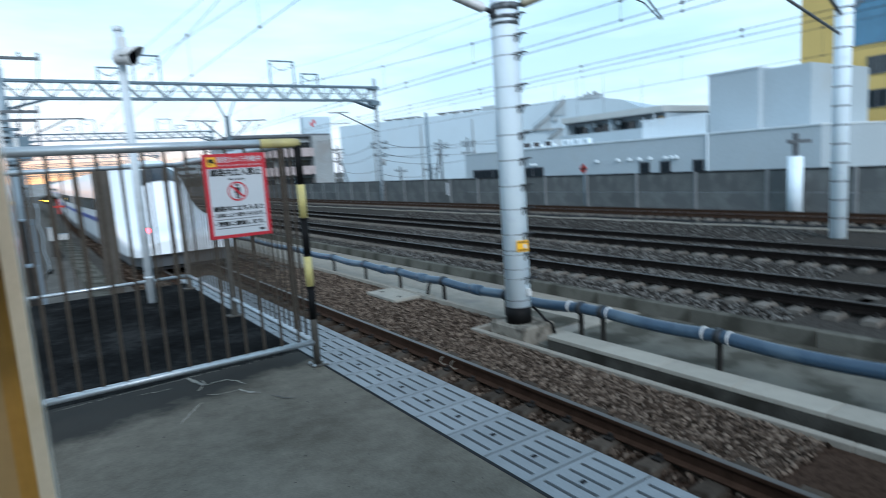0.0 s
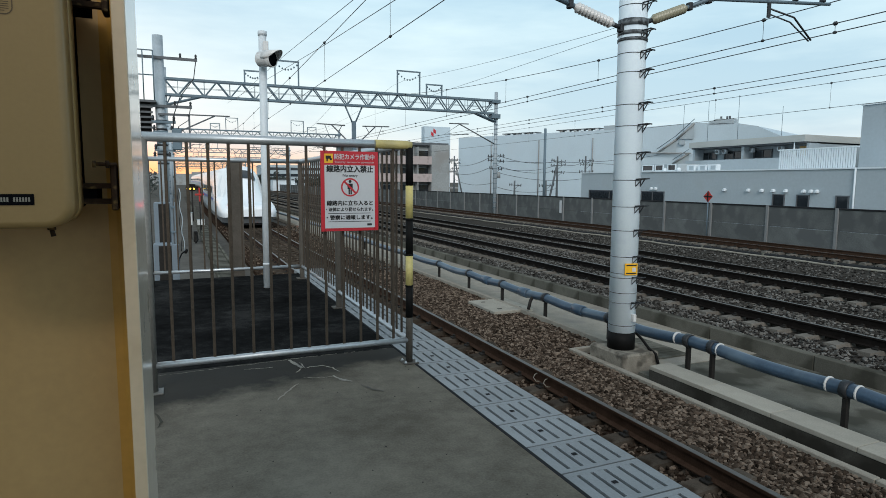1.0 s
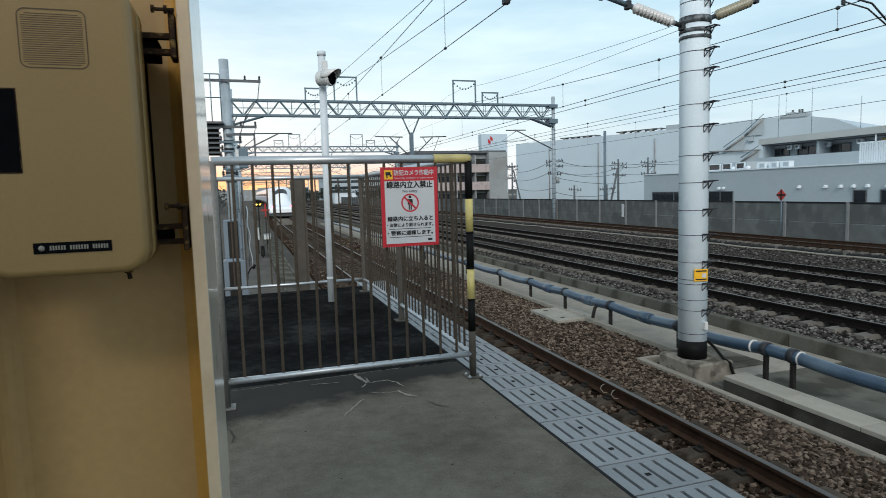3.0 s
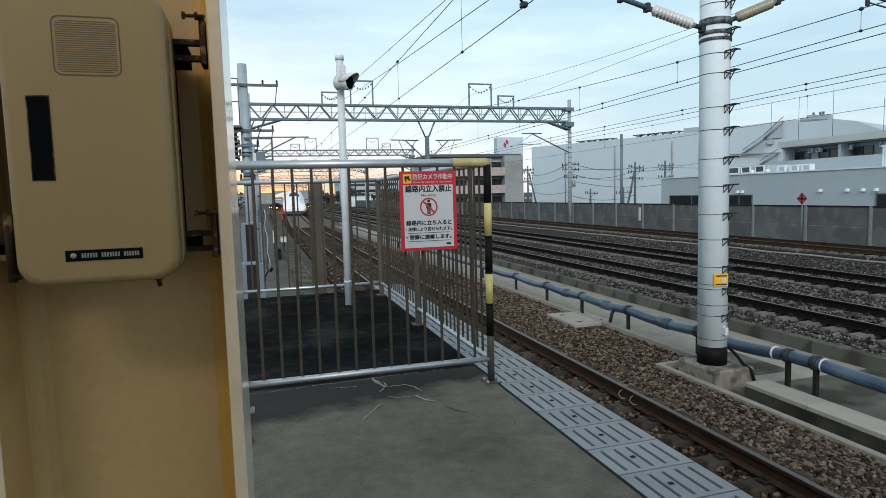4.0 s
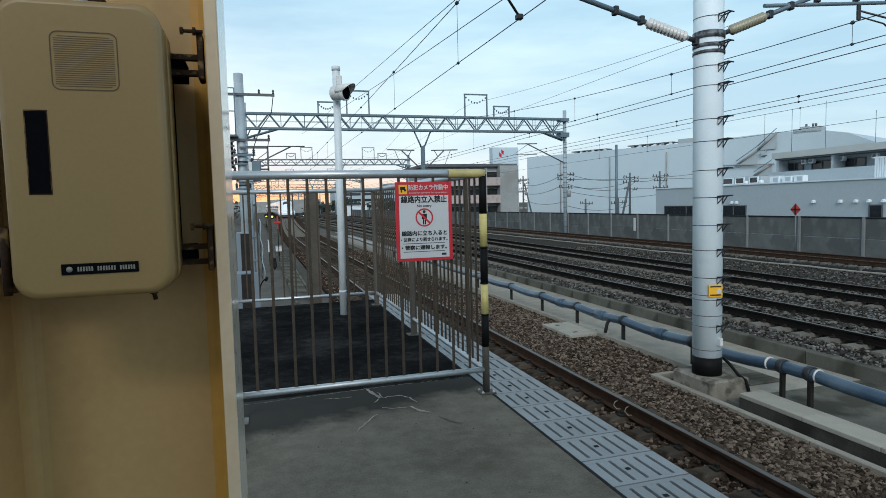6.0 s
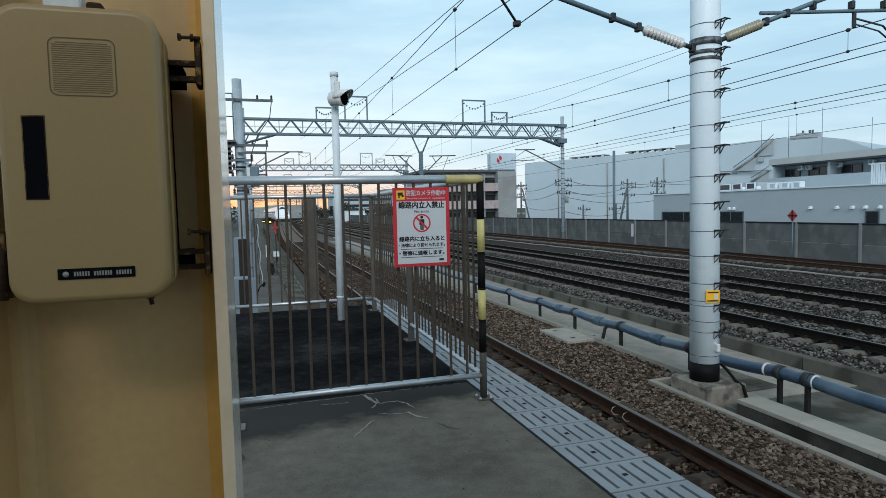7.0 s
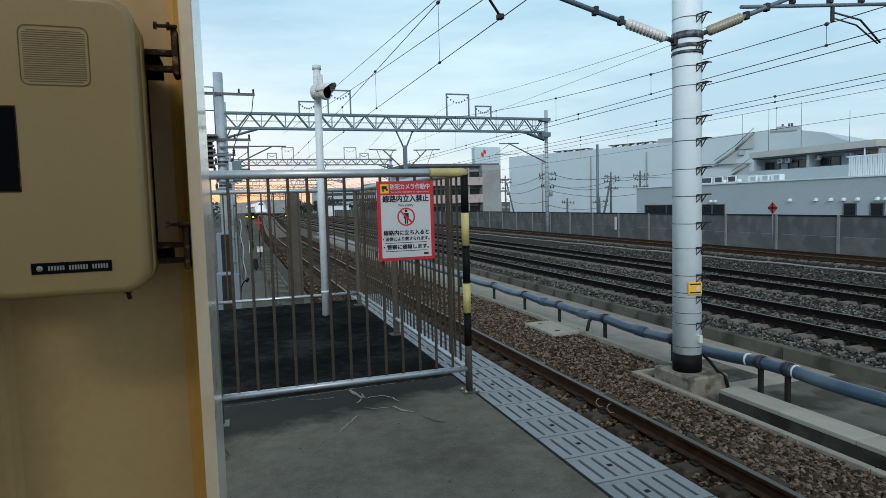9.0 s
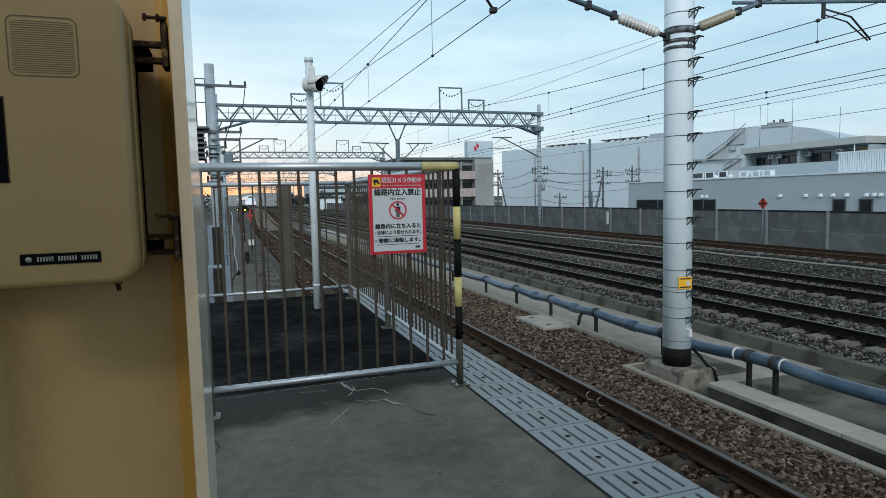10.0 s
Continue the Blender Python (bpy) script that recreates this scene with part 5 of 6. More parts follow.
def build_gantry(y, xl, xr, zb, zt, near):
    t = thing("catenary_gantry", (9, y, -1.5), "pale galvanised lattice gantry spanning all the tracks", "gantry", "catenary gantries")
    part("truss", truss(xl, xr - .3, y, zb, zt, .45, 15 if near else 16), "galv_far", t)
    part("bracket_plate", MB().box(xr - .55, xr + .25, y - .36, y + .36, zb - .42, zb - .05), "galv_far", t)
    part("bracket_plate", MB().box(xr - .55, xr + .25, y - .36, y + .36, zt - .2, zt + .07), "galv_far", t)
    for a, b in ((xr - 2.1, xr - .1), (xl + 2.4, xl + .1)):
        m = MB()
        for yy in (y - .22, y + .22):
            m.tube([(a, yy, zb), (b, yy, zb - .68)], .085, 4)
            for k in range(3):
                u, w = (k + .6) / 3, (k + 1) / 3
                m.tube([(a + (b - a) * u, yy, zb), (a + (b - a) * w, yy, zb - .68 * w)], .045, 4)
        part("knee", m, "galv_far", t)
    r = .15 if near else .2
    for x in (xl, xr):
        p = part("post", MB().tube([(x, y, -1.6), (x, y, zt + .75)], r, 16), "galv_pale", t)
        for k in range(19 if near else 0):
            z = -.8 + k * .42
            part("band", MB().tube([(x, y, z), (x, y, z + .045)], r + .025, 14), "galv_far", p)
    for x0, x1, z1 in ((12.5, 14.4, zt + 1.85), (15.0, 16.35, zt + .95), (.85, 2.15, zt + .95), (3.0, 4.7, zt + 1.85)):
        part("insulator_frame", hoop(x0, x1, y, zt, z1), "galv_far", t)
    # drop post with arms to both sides
    x = 8.9
    d = part("drop_post", MB().tube([(x - .7, y, zb), (x - .12, y, zb - 1.3)], .06, 6).tube([(x + .7, y, zb), (x + .12, y, zb - 1.3)], .06, 6).box(x - .14, x + .14, y - .14, y + .14, zb - 3.9, zb - 1.2), "galv_far", t)
    for s in (-1, 1):
        m = MB().tube([(x, y, zb - 3.2), (x + s * 1.75, y, zb - 1.55)], .05, 6).tube([(x + s * .7, y, zb - 1.55), (x + s * 2.9, y, zb - 1.5)], .045, 6)
        m.tube([(x + s * 1.2, y, zb - 2.0), (x + s * .9, y, zb - 1.5)], .03, 5).tube([(x + s * 2.3, y, zb - 1.5), (x + s * 1.6, y, zb - 3.2), (x + s * 2.9, y, zb - 3.3)], .025, 5)
        part("arm", m, "roofdark", d)
    m = MB().tube([(xr, y, zb - 2.6), (xr - 3.6, y, zb - .95)], .05, 6).tube([(xr - 4.4, y, zb - 1.0), (xr - 2.6, y, zb - .97)], .045, 6).tube([(xr - 3.4, y, zb - 1.0), (xr - 4.8, y, zb - 1.9), (xr - 2.6, y, zb - 1.85)], .03, 5)
    part("arm", m, "roofdark", t)
    m = MB().tube([(xl, y, zb - 2.9), (xl + 3.2, y, zb - 1.3)], .05, 6).tube([(xl, y, zb - 1.3), (xl + 4.2, y, zb - 1.28)], .045, 6)
    part("arm", m, "roofdark", t)


def build_gantries():
    build_gantry(46.6, -4.45, 21.45, 7.25, 8.33, True)
    build_gantry(96, -4.6, 20.0, 7.9, 8.75, False)
    for k in range(5):
        y = 146 + k * 50
        build_gantry(y, -4.6, 20.5, 7.6, 8.5, False)


def messenger_near(y):
    if y < 21:
        return 5.56 - .021 * y
    if y < 40:
        return 5.12 - .011 * (y - 21)
    u = ((y - 40) / 50) % 1.0
    return 4.91 + .9 * math.sin(math.pi * min(1.0, u)) ** 2


def build_wires():
    def run(x, z, r, y0=-20, y1=340, sag=0.0, label="dark overhead wire along the track", span=50.0, phase=46.6, dx=0.0):
        path = []
        y = y0
        while y <= y1 + .1:
            u = ((y - phase) / span) % 1.0
            path.append((x + dx * (y - 20) / 100, y, z - sag * 4 * u * (1 - u)))
            y += 4 if y < 100 else 12
        single("overhead_wire", MB().tube(path, r, 5, False), "wire", (x, 0, z), label, "wire", "overhead wires")

    def shaped(x, f, r, label):
        path = [(x, y, f(y)) for y in list(range(-24, 100, 3)) + list(range(100, 340, 10))]
        single("overhead_wire", MB().tube(path, r, 5, False), "wire", (x, 0, f(0)), label, "wire", "overhead wires")

    def hung(low, rise, at, top):
        """Low at one place, rising to the first gantry; equal spans beyond it."""
        def f(y):
            if y < 46.6:
                return low + rise * (y - at) ** 2
            u = ((y - 46.6) / 50) % 1.0
            return low + rise * (46.6 - at) ** 2 - top * 4 * u * (1 - u)
        return f

    run(0.0, 4.18, .008)
    shaped(0.0, messenger_near, .009, "dark messenger wire over the near track")
    single("overhead_wire", MB().tube([(0.0, -4, 3.95), (0.0, 6, 4.46), (0.0, 9.62, 4.69), (0.0, 17.14, 5.14), (-.4, 46.6, 6.9)], .008, 5, False), "wire", (0, 6, 4.5), "dark overhead wire rising to the gantry", "wire", "overhead wires")
    single("overhead_wire", MB().tube([(0.0, -6, 4.42), (0.0, 12.06, 5.44), (0.0, 23.63, 6.08), (0.2, 46.6, 7.2)], .008, 5, False), "wire", (0, 6, 5.2), "dark feeder wire rising to the gantry", "wire", "overhead wires")
    for x, z in ((7.95, 4.34), (12.2, 4.31)):
        run(x, z, .010)
        run(x, z + .17, .010)
    run(20.1, 4.45, .010)
    run(20.1, 5.42, .010)
    shaped(7.95, hung(4.92, .0019, 6, 2.2), .010, "dark messenger wire over the main track")
    shaped(12.5, hung(7.2, .00098, 0, 1.6), .009, "dark messenger wire high over the main track")
    run(12.5, 7.36, .009, label="dark feeder wire high over the tracks")
    # droppers between the wires
    for x, zc, upper, y0 in ((0.0, 4.18, messenger_near, 0.1), (7.95, 4.51, lambda y: 4.92 + .0019 * (y - 6) ** 2, 4.0), (12.2, 4.31, lambda y: 4.48, 3.5), (7.95, 4.34, lambda y: 4.51, 2.4), (20.1, 4.45, lambda y: 5.42, 5.0)):
        y = y0
        while y < 46:
            top = upper(y)
            single("wire_dropper", MB().tube([(x, y, zc), (x, y, top)], .005, 4, False).lathe((x, y - .06, top), (x, y + .06, top), [(0, .01), (.3, .04), (.7, .04), (1, .01)], 6)
                   .lathe((x, y - .05, zc), (x, y + .05, zc), [(0, .01), (.3, .03), (.7, .03), (1, .01)], 6), "wire", (x, y, zc), "thin dropper between the overhead wires", "wire dropper", "wire droppers")
            y += 5.66


# ---- left side beyond the platform ----
def build_left_side():
    p = MB().box(-5.2, -2.95, 9.25, 120, -1.62, -1.33)
    single("walkway", p, "edge", (-4, 40, -1.5), "dark concrete walkway beside the track", kind="structure")
    t = thing("cable_duct", (-2.7, 30, -1.4), "pale concrete cable duct along the walkway", "cable duct", kind="structure")
    part("duct_wall", MB().box(-2.95, -2.88, 9.3, 120, -1.62, -1.20, .01), "trough", t)
    part("duct_wall", MB().box(-2.42, -2.34, 9.3, 120, -1.62, -1.24, .01), "trough", t)
    lid = MB().box(-.22, .22, .004, 1.496, -.05, 0, .006).mesh("lid", M["trough"])
    for k in range(40):
        piece("lid", lid, t, (-2.65, 9.6 + k * 1.5, -1.27))
    # pole with bracket arms and working platform
    x, y = -4.34, 26
    t = thing("feeder_pole", (x, y, -1.4), "pale grey steel feeder pole with bracket arms and steps", "pole")
    part("pole", MB().tube([(x, y, -1.4), (x - .02, y, 6.85)], .185, 24), "galv_pale", t)
    for z, a, b in ((6.0, -1.6, 1.35), (4.2, -1.0, 1.1)):
        arm = part("cross_arm", MB().box(x + a, x + b, y - .25, y - .17, z - .05, z + .05), "roofdark", t)
        for q in (b - .05, b - .6):
            part("insulator", MB().lathe((x + q, y - .2, z + .02), (x + q, y - .2, z + .22), [(0, .02), (.2, .05), (.5, .03), (.7, .05), (1, .02)], 8), "strap", arm)
    part("bracket_frame", MB().box(x - .1, x + 1.0, y - .3, y - .24, 3.85, 3.93).box(x + .95, x + 1.02, y - .3, y - .24, 2.6, 3.9).box(x + .2, x + 1.0, y - .3, y - .24, 2.98, 3.05), "roofdark", t)
    part("switch_box", MB().box(x + .35, x + .70, y - .45, y - .2, 2.55, 3.35, .03), "galv_far", t)
    for z in (2.0, 2.35, 2.7, 3.3, 3.62):
        part("band", MB().tube([(x, y, z), (x, y, z + .07)], .2, 20), "strap", t)
    for z, a, b, h in ((3.55, -.34, .5, .10), (3.2, -.3, .42, .07), (2.85, -.36, .36, .09), (2.5, -.28, .46, .06), (2.2, -.32, .3, .08)):
        bar = part("clamp_bar", MB().box(x + a, x + b, y - .30, y - .22, z, z + h, .01), "galv_far", t)
        for q in (a + .05, b - .06):
            part("insulator", MB().lathe((x + q, y - .27, z + h), (x + q, y - .27, z + h + .2), [(0, .03), (.2, .06), (.4, .035), (.6, .06), (.8, .035), (1, .03)], 8), "strap", bar)
    part("cable_box", MB().box(x + .22, x + .46, y - .42, y - .31, 2.95, 3.3, .015), "porcelain", t, "small white terminal box")
    part("jumper", MB().tube([(x + 1.3, y - .2, 6.0), (x + 1.2, y - .2, 5.3), (x + .7, y - .2, 4.6), (x + .45, y - .3, 3.9), (x + .4, y - .35, 3.3)], .018, 6), "strap", t)
    part("jumper", MB().tube([(x + 1.05, y - .2, 4.2), (x + .95, y - .25, 3.7), (x + .6, y - .3, 3.45), (x + .42, y - .3, 2.6)], .016, 6), "strap", t)
    pl = part("work_platform", MB().box(x - .95, x - .15, y - .5, y + .4, 4.30, 4.38), "roofdark", t, "dark steel working platform")
    for px in (x - .92, x - .55, x - .2):
        part("cage_post", MB().tube([(px, y - .45, 4.38), (px, y - .45, 6.2)], .022, 6), "galv_far", pl)
    for z in (6.2, 5.3):
        part("cage_rail", MB().tube([(x - .92, y - .45, z), (x - .2, y - .45, z)], .022, 6), "galv_far", pl)
    box_part = part("switchgear", MB().box(x - .9, x - .35, y - .2, y + .3, 3.1, 4.3, .02), "black", t, "black slatted switchgear")
    for k in range(6):
        part("slat", MB().box(x - .93, x - .28, y - .34, y - .2, 3.15 + k * .19, 3.22 + k * .19), "roofdark", box_part)
    # cabinets and pipes by the walkway
    for x0, x1, cy, h, lab in ((-4.34, -4.03, 14.1, 2.26, "tall pale blue-grey equipment cabinet on the walkway"), (-4.32, -4.0, 12.5, 1.54, "low dark grey equipment cabinet on the walkway")):
        c = thing("equipment_cabinet", ((x0 + x1) / 2, cy, -1.33), lab, "cabinet", "walkway cabinets")
        part("body", MB().box(x0, x1, cy - .2, cy + .2, -1.33, -1.33 + h, .012), "cabinet", c)
        part("door", MB().box(x0 + .09, x1 - .01, cy - .212, cy - .2, -1.25, -1.36 + h, .005), "stand", c, "dark grey door")
        part("handle", MB().box(x1 - .07, x1 - .05, cy - .225, cy - .212, -.4, -.26, .003), "strap", c)
    t = thing("cable_riser", (-3.95, 12.0, -1.33), "pale blue cable riser channels with loose wavy cables", "cable riser")
    for x0, x1, y, top in ((-4.0, -3.955, 12.05, 1.12), (-3.94, -3.90, 12.0, 1.0), (-4.005, -3.885, 11.7, .26)):
        part("riser", MB().box(x0, x1, y, y + .09, -1.33, top, .008), "cabinet", t)
    for z in (-.7, -.1, .45, .9):
        part("saddle", MB().box(-4.01, -3.89, 11.985, 12.0, z, z + .03, .003), "galv_far", t)
    for k, (x, dx) in enumerate(((-3.845, .05), (-3.865, .035))):
        path = [(x + dx * (j / 14) + .016 * math.sin(j * 1.15 + k * 2), 12.0 + .01 * k, 1.25 - j * .082) for j in range(15)]
        part("cable", MB().tube(path, .008 - .002 * k, 8), "galv_pale" if k == 0 else "coping", t)
    part("cable_plug", MB().lathe((-3.79, 11.9, .12), (-3.745, 11.9, .10), [(0, .02), (.2, .045), (.8, .045), (1, .03)], 12), "black", t, "black cable plug")
    part("plug_tail", MB().tube([(-3.79, 11.9, .11), (-3.84, 11.9, .07), (-3.885, 11.88, -.02), (-3.90, 11.87, -.2), (-3.90, 11.87, -1.33)], .012, 8), "black", t)
    # relay boxes, shunt signals, stop marker
    for bx, by, h, w in ((-3.37, 30.2, 1.22, .15), (-2.79, 35.0, .62, .36)):
        c = thing("trackside_box", (bx, by, -1.33), "small pale trackside relay box on a dark post", "relay box", "trackside boxes")
        part("post", MB().box(bx - .045, bx + .045, by - .04, by + .04, -1.33, -1.33 + h * .6), "stand", c)
        part("box", MB().box(bx - w / 2, bx + w / 2, by - .1, by + .1, -1.33 + h * .55, -1.33 + h, .015), "porcelain", c)
        part("lid", MB().box(bx - w / 2 - .02, bx + w / 2 + .02, by - .12, by + .12, -1.33 + h, -1.30 + h, .006), "galv_pale", c)
    c = thing("point_motor", (-3.22, 29.0, -1.33), "dark trackside machine with a bent cable on the walkway", "point machine")
    part("case", MB().box(-3.30, -3.14, 28.8, 29.25, -1.33, -.85, .03), "stand", c)
    part("cable", MB().tube([(-3.22, 28.8, -.95), (-3.16, 28.6, -.9), (-3.14, 28.4, -1.2), (-3.24, 28.2, -1.31)], .03, 8), "black", c)
    for bx, by, bz in ((-3.0, 43.7, .84), (3.1, 95, .15), (-2.6, 96, .2)):
        c = thing("shunt_signal", (bx, by, -1.33), "black trackside signal with amber lamps alight", "signal", "trackside signals")
        part("post", MB().tube([(bx, by, -1.5), (bx, by, bz)], .05, 8), "stand", c)
        part("head", MB().box(bx - .21, bx + .21, by - .12, by + .15, bz - .16, bz + .30, .04), "black", c)
        for q in (-.12, .12):
            part("lamp", MB().lathe((bx + q, by - .17, bz), (bx + q, by - .12, bz), [(0, .01), (0, .05), (1, .05), (1, .01)], 14), "signal_on", c, "amber signal lamp")
    c = thing("stop_marker", (-2.93, 31, -1.33), "red cross-shaped stop marker beside the track", "marker")
    part("post", MB().box(-2.95, -2.91, 31, 31.05, -1.33, .4, .01), "stand", c)
    part("staff", MB().box(-2.965, -2.895, 30.99, 31.06, .4, 1.05, .01), "redpaint", c)
    part("board", MB().box(-3.13, -2.73, 30.95, 31.0, .68, .77, .01), "redpaint", c)


# ---- buildings ----
def window(parent, x0, x1, y0, y1, z0, z1, frame_mat="roofdark", glass="glass", mullion=True):
    """A framed pane on an x-facing wall; x0 outer face, x1 wall face."""
    w = part("window", MB().box(x0, x1, y0, y0 + .06, z0, z1).box(x0, x1, y1 - .06, y1, z0, z1).box(x0, x1, y0 + .06, y1 - .06, z0, z0 + .06).box(x0, x1, y0 + .06, y1 - .06, z1 - .06, z1), frame_mat, parent)
    part("pane", MB().box((x0 + x1) / 2, x1 - .005, y0 + .06, y1 - .06, z0 + .06, z1 - .06), glass, w)
    if mullion:
        part("mullion", MB().box(x0, x1 - .01, (y0 + y1) / 2 - .03, (y0 + y1) / 2 + .03, z0 + .06, z1 - .06), frame_mat, w)
    return w


def build_low_building():
    t = thing("factory_annex", (36, 33, -1.6), "low pale grey factory annex with wall vents behind the parapet", "building")
    part("wall", MB().box(30, 46, 15, 45.8, -1.6, 2.26), "facade_low", t)
    part("roof_edge", MB().box(29.93, 46, 14.95, 45.85, 2.26, 2.34), "white_trim", t)
    for y0, y1, z0 in ((35.4, 37.9, -.4), (39.0, 44.6, -.4), (25.42, 26.25, -.3), (23.85, 24.65, -.3), (21.55, 22.3, -.3)):
        window(t, 29.94, 30.02, y0, y1, z0, .80, mullion=(y1 - y0 > 1.5))
    for y in (36.75, 36.3, 29.85, 28.0, 27.0, 26.2, 25.35, 24.2, 23.75, 23.4):
        v = part("wall_vent", MB().lathe((29.82, y, 1.0), (30.0, y, 1.0), [(0, .05), (.1, .10), (.6, .115), (1, .115)], 12).box(29.80, 30.0, y - .11, y + .11, .91, .98, .02), "white_trim", t)
    part("downpipe", MB().tube([(29.93, 21.3, -1.6), (29.93, 21.3, 2.3)], .05, 8), "white_trim", t)
    # roof plant: condenser units and a screen fence
    for y in (34.15, 33.1, 32.15):
        u = thing("condenser_unit", (31.5, y, 2.34), "white rooftop air-conditioner condenser", "air conditioner", "rooftop condensers")
        part("case", MB().box(31.2, 31.6, y - .40, y + .40, 2.34, 2.78, .03), "white_trim", u)
        part("fan_grille", MB().box(31.18, 31.2, y - .30, y + .12, 2.42, 2.70, .008), "facade_low", u)
    h = thing("roof_hut", (31.7, 37, 2.34), "low rooftop hut with white-framed dark windows", "hut")
    part("wall", MB().box(31.3, 33.5, 35.5, 39.6, 2.34, 2.92), "facade_low", h)
    for y0, y1 in ((35.65, 36.5), (36.95, 37.85), (38.05, 39.3)):
        window(h, 31.2, 31.31, y0, y1, 2.38, 2.88, frame_mat="white_trim", mullion=False)
    for y in (35.3, 36.72):
        part("duct_cowl", MB().lathe((31.2, y, 2.34), (31.2, y, 2.62), [(0, .16), (.6, .17), (.9, .12), (1, .02)], 12), "white_trim", h)
    f = thing("roof_screen", (31, 26, 2.34), "white slatted screen on the annex roof", "screen")
    me = MB().box(-.02, .02, -.05, .05, 0, 1.25).mesh("slat", M["white_trim"])
    for k in range(33):
        piece("slat", me, f, (31.2, 22.2 + k * .145, 2.34))
    part("rail", MB().box(31.17, 31.23, 22, 27, 3.5, 3.58), "white_trim", f)


def build_upper_building():
    t = thing("office_block", (38, 33, 2.3), "pale office storey with a deep roof slab and recessed windows", "building")
    part("parapet", MB().box(34.0, 34.2, 27.0, 37.5, 2.3, 3.22), "facade_low", t)
    part("wall", MB().box(35.3, 46, 27.3, 37.0, 2.3, 4.45), "facade_low", t)
    part("roof_slab", MB().box(33.9, 46, 27.2, 37.05, 4.22, 4.66), "beige", t)
    part("slab_soffit", MB().box(34.1, 46, 27.3, 36.95, 4.12, 4.22), "roofdark", t)
    for y in (27.25, 32.3, 36.9):
        part("fin", MB().box(34.3, 35.3, y - .10, y + .10, 3.1, 4.12), "facade_low", t)
    for y0, y1 in ((35.45, 37.0), (33.0, 34.75), (30.6, 32.1), (28.6, 29.4)):
        window(t, 35.2, 35.32, y0, y1, 3.28, 3.9)
    # the bay's warm light is only its orange colour
    part("lit_bay", MB().box(35.22, 35.3, 27.45, 28.5, 3.35, 4.0), "orange_light", t, "wall bay with warm light painted on")
    for y in (35.15, 34.5, 32.1, 29.75):
        u = part("wall_unit", MB().box(34.85, 35.15, y - .21, y + .21, 3.72, 4.06, .04), "white_trim", t)
        part("fan_grille", MB().lathe((34.83, y, 3.89), (34.85, y, 3.89), [(0, .02), (0, .11), (1, .11), (1, .02)], 14), "facade_grey", u)
    part("drainpipe", MB().tube([(34.0, 28.0, 2.3), (34.0, 28.0, 4.2)], .04, 8), "white_trim", t)
    b = thing("white_block", (37, 21.5, -1.6), "tall plain pale block at the annex's end", "building")
    part("wall", MB().box(33.0, 40.5, 19.9, 23.1, -1.6, 6.0), "facade_low", b)
    part("wall", MB().box(33.6, 41.2, 17.2, 19.9, -1.6, 5.9), "facade_low", b)
    part("roof_edge", MB().box(32.93, 40.56, 19.86, 23.16, 6.0, 6.1), "white_trim", b)
    part("awning", MB().box(32.2, 33.0, 20.2, 23.0, 1.35, 1.5), "roofdark", b)
    part("vent_box", MB().box(32.4, 33.0, 23.15, 23.8, 1.45, 2.0, .05), "facade_low", b)


def along(p, q, s):
    return (p[0] + (q[0] - p[0]) * s, p[1] + (q[1] - p[1]) * s)


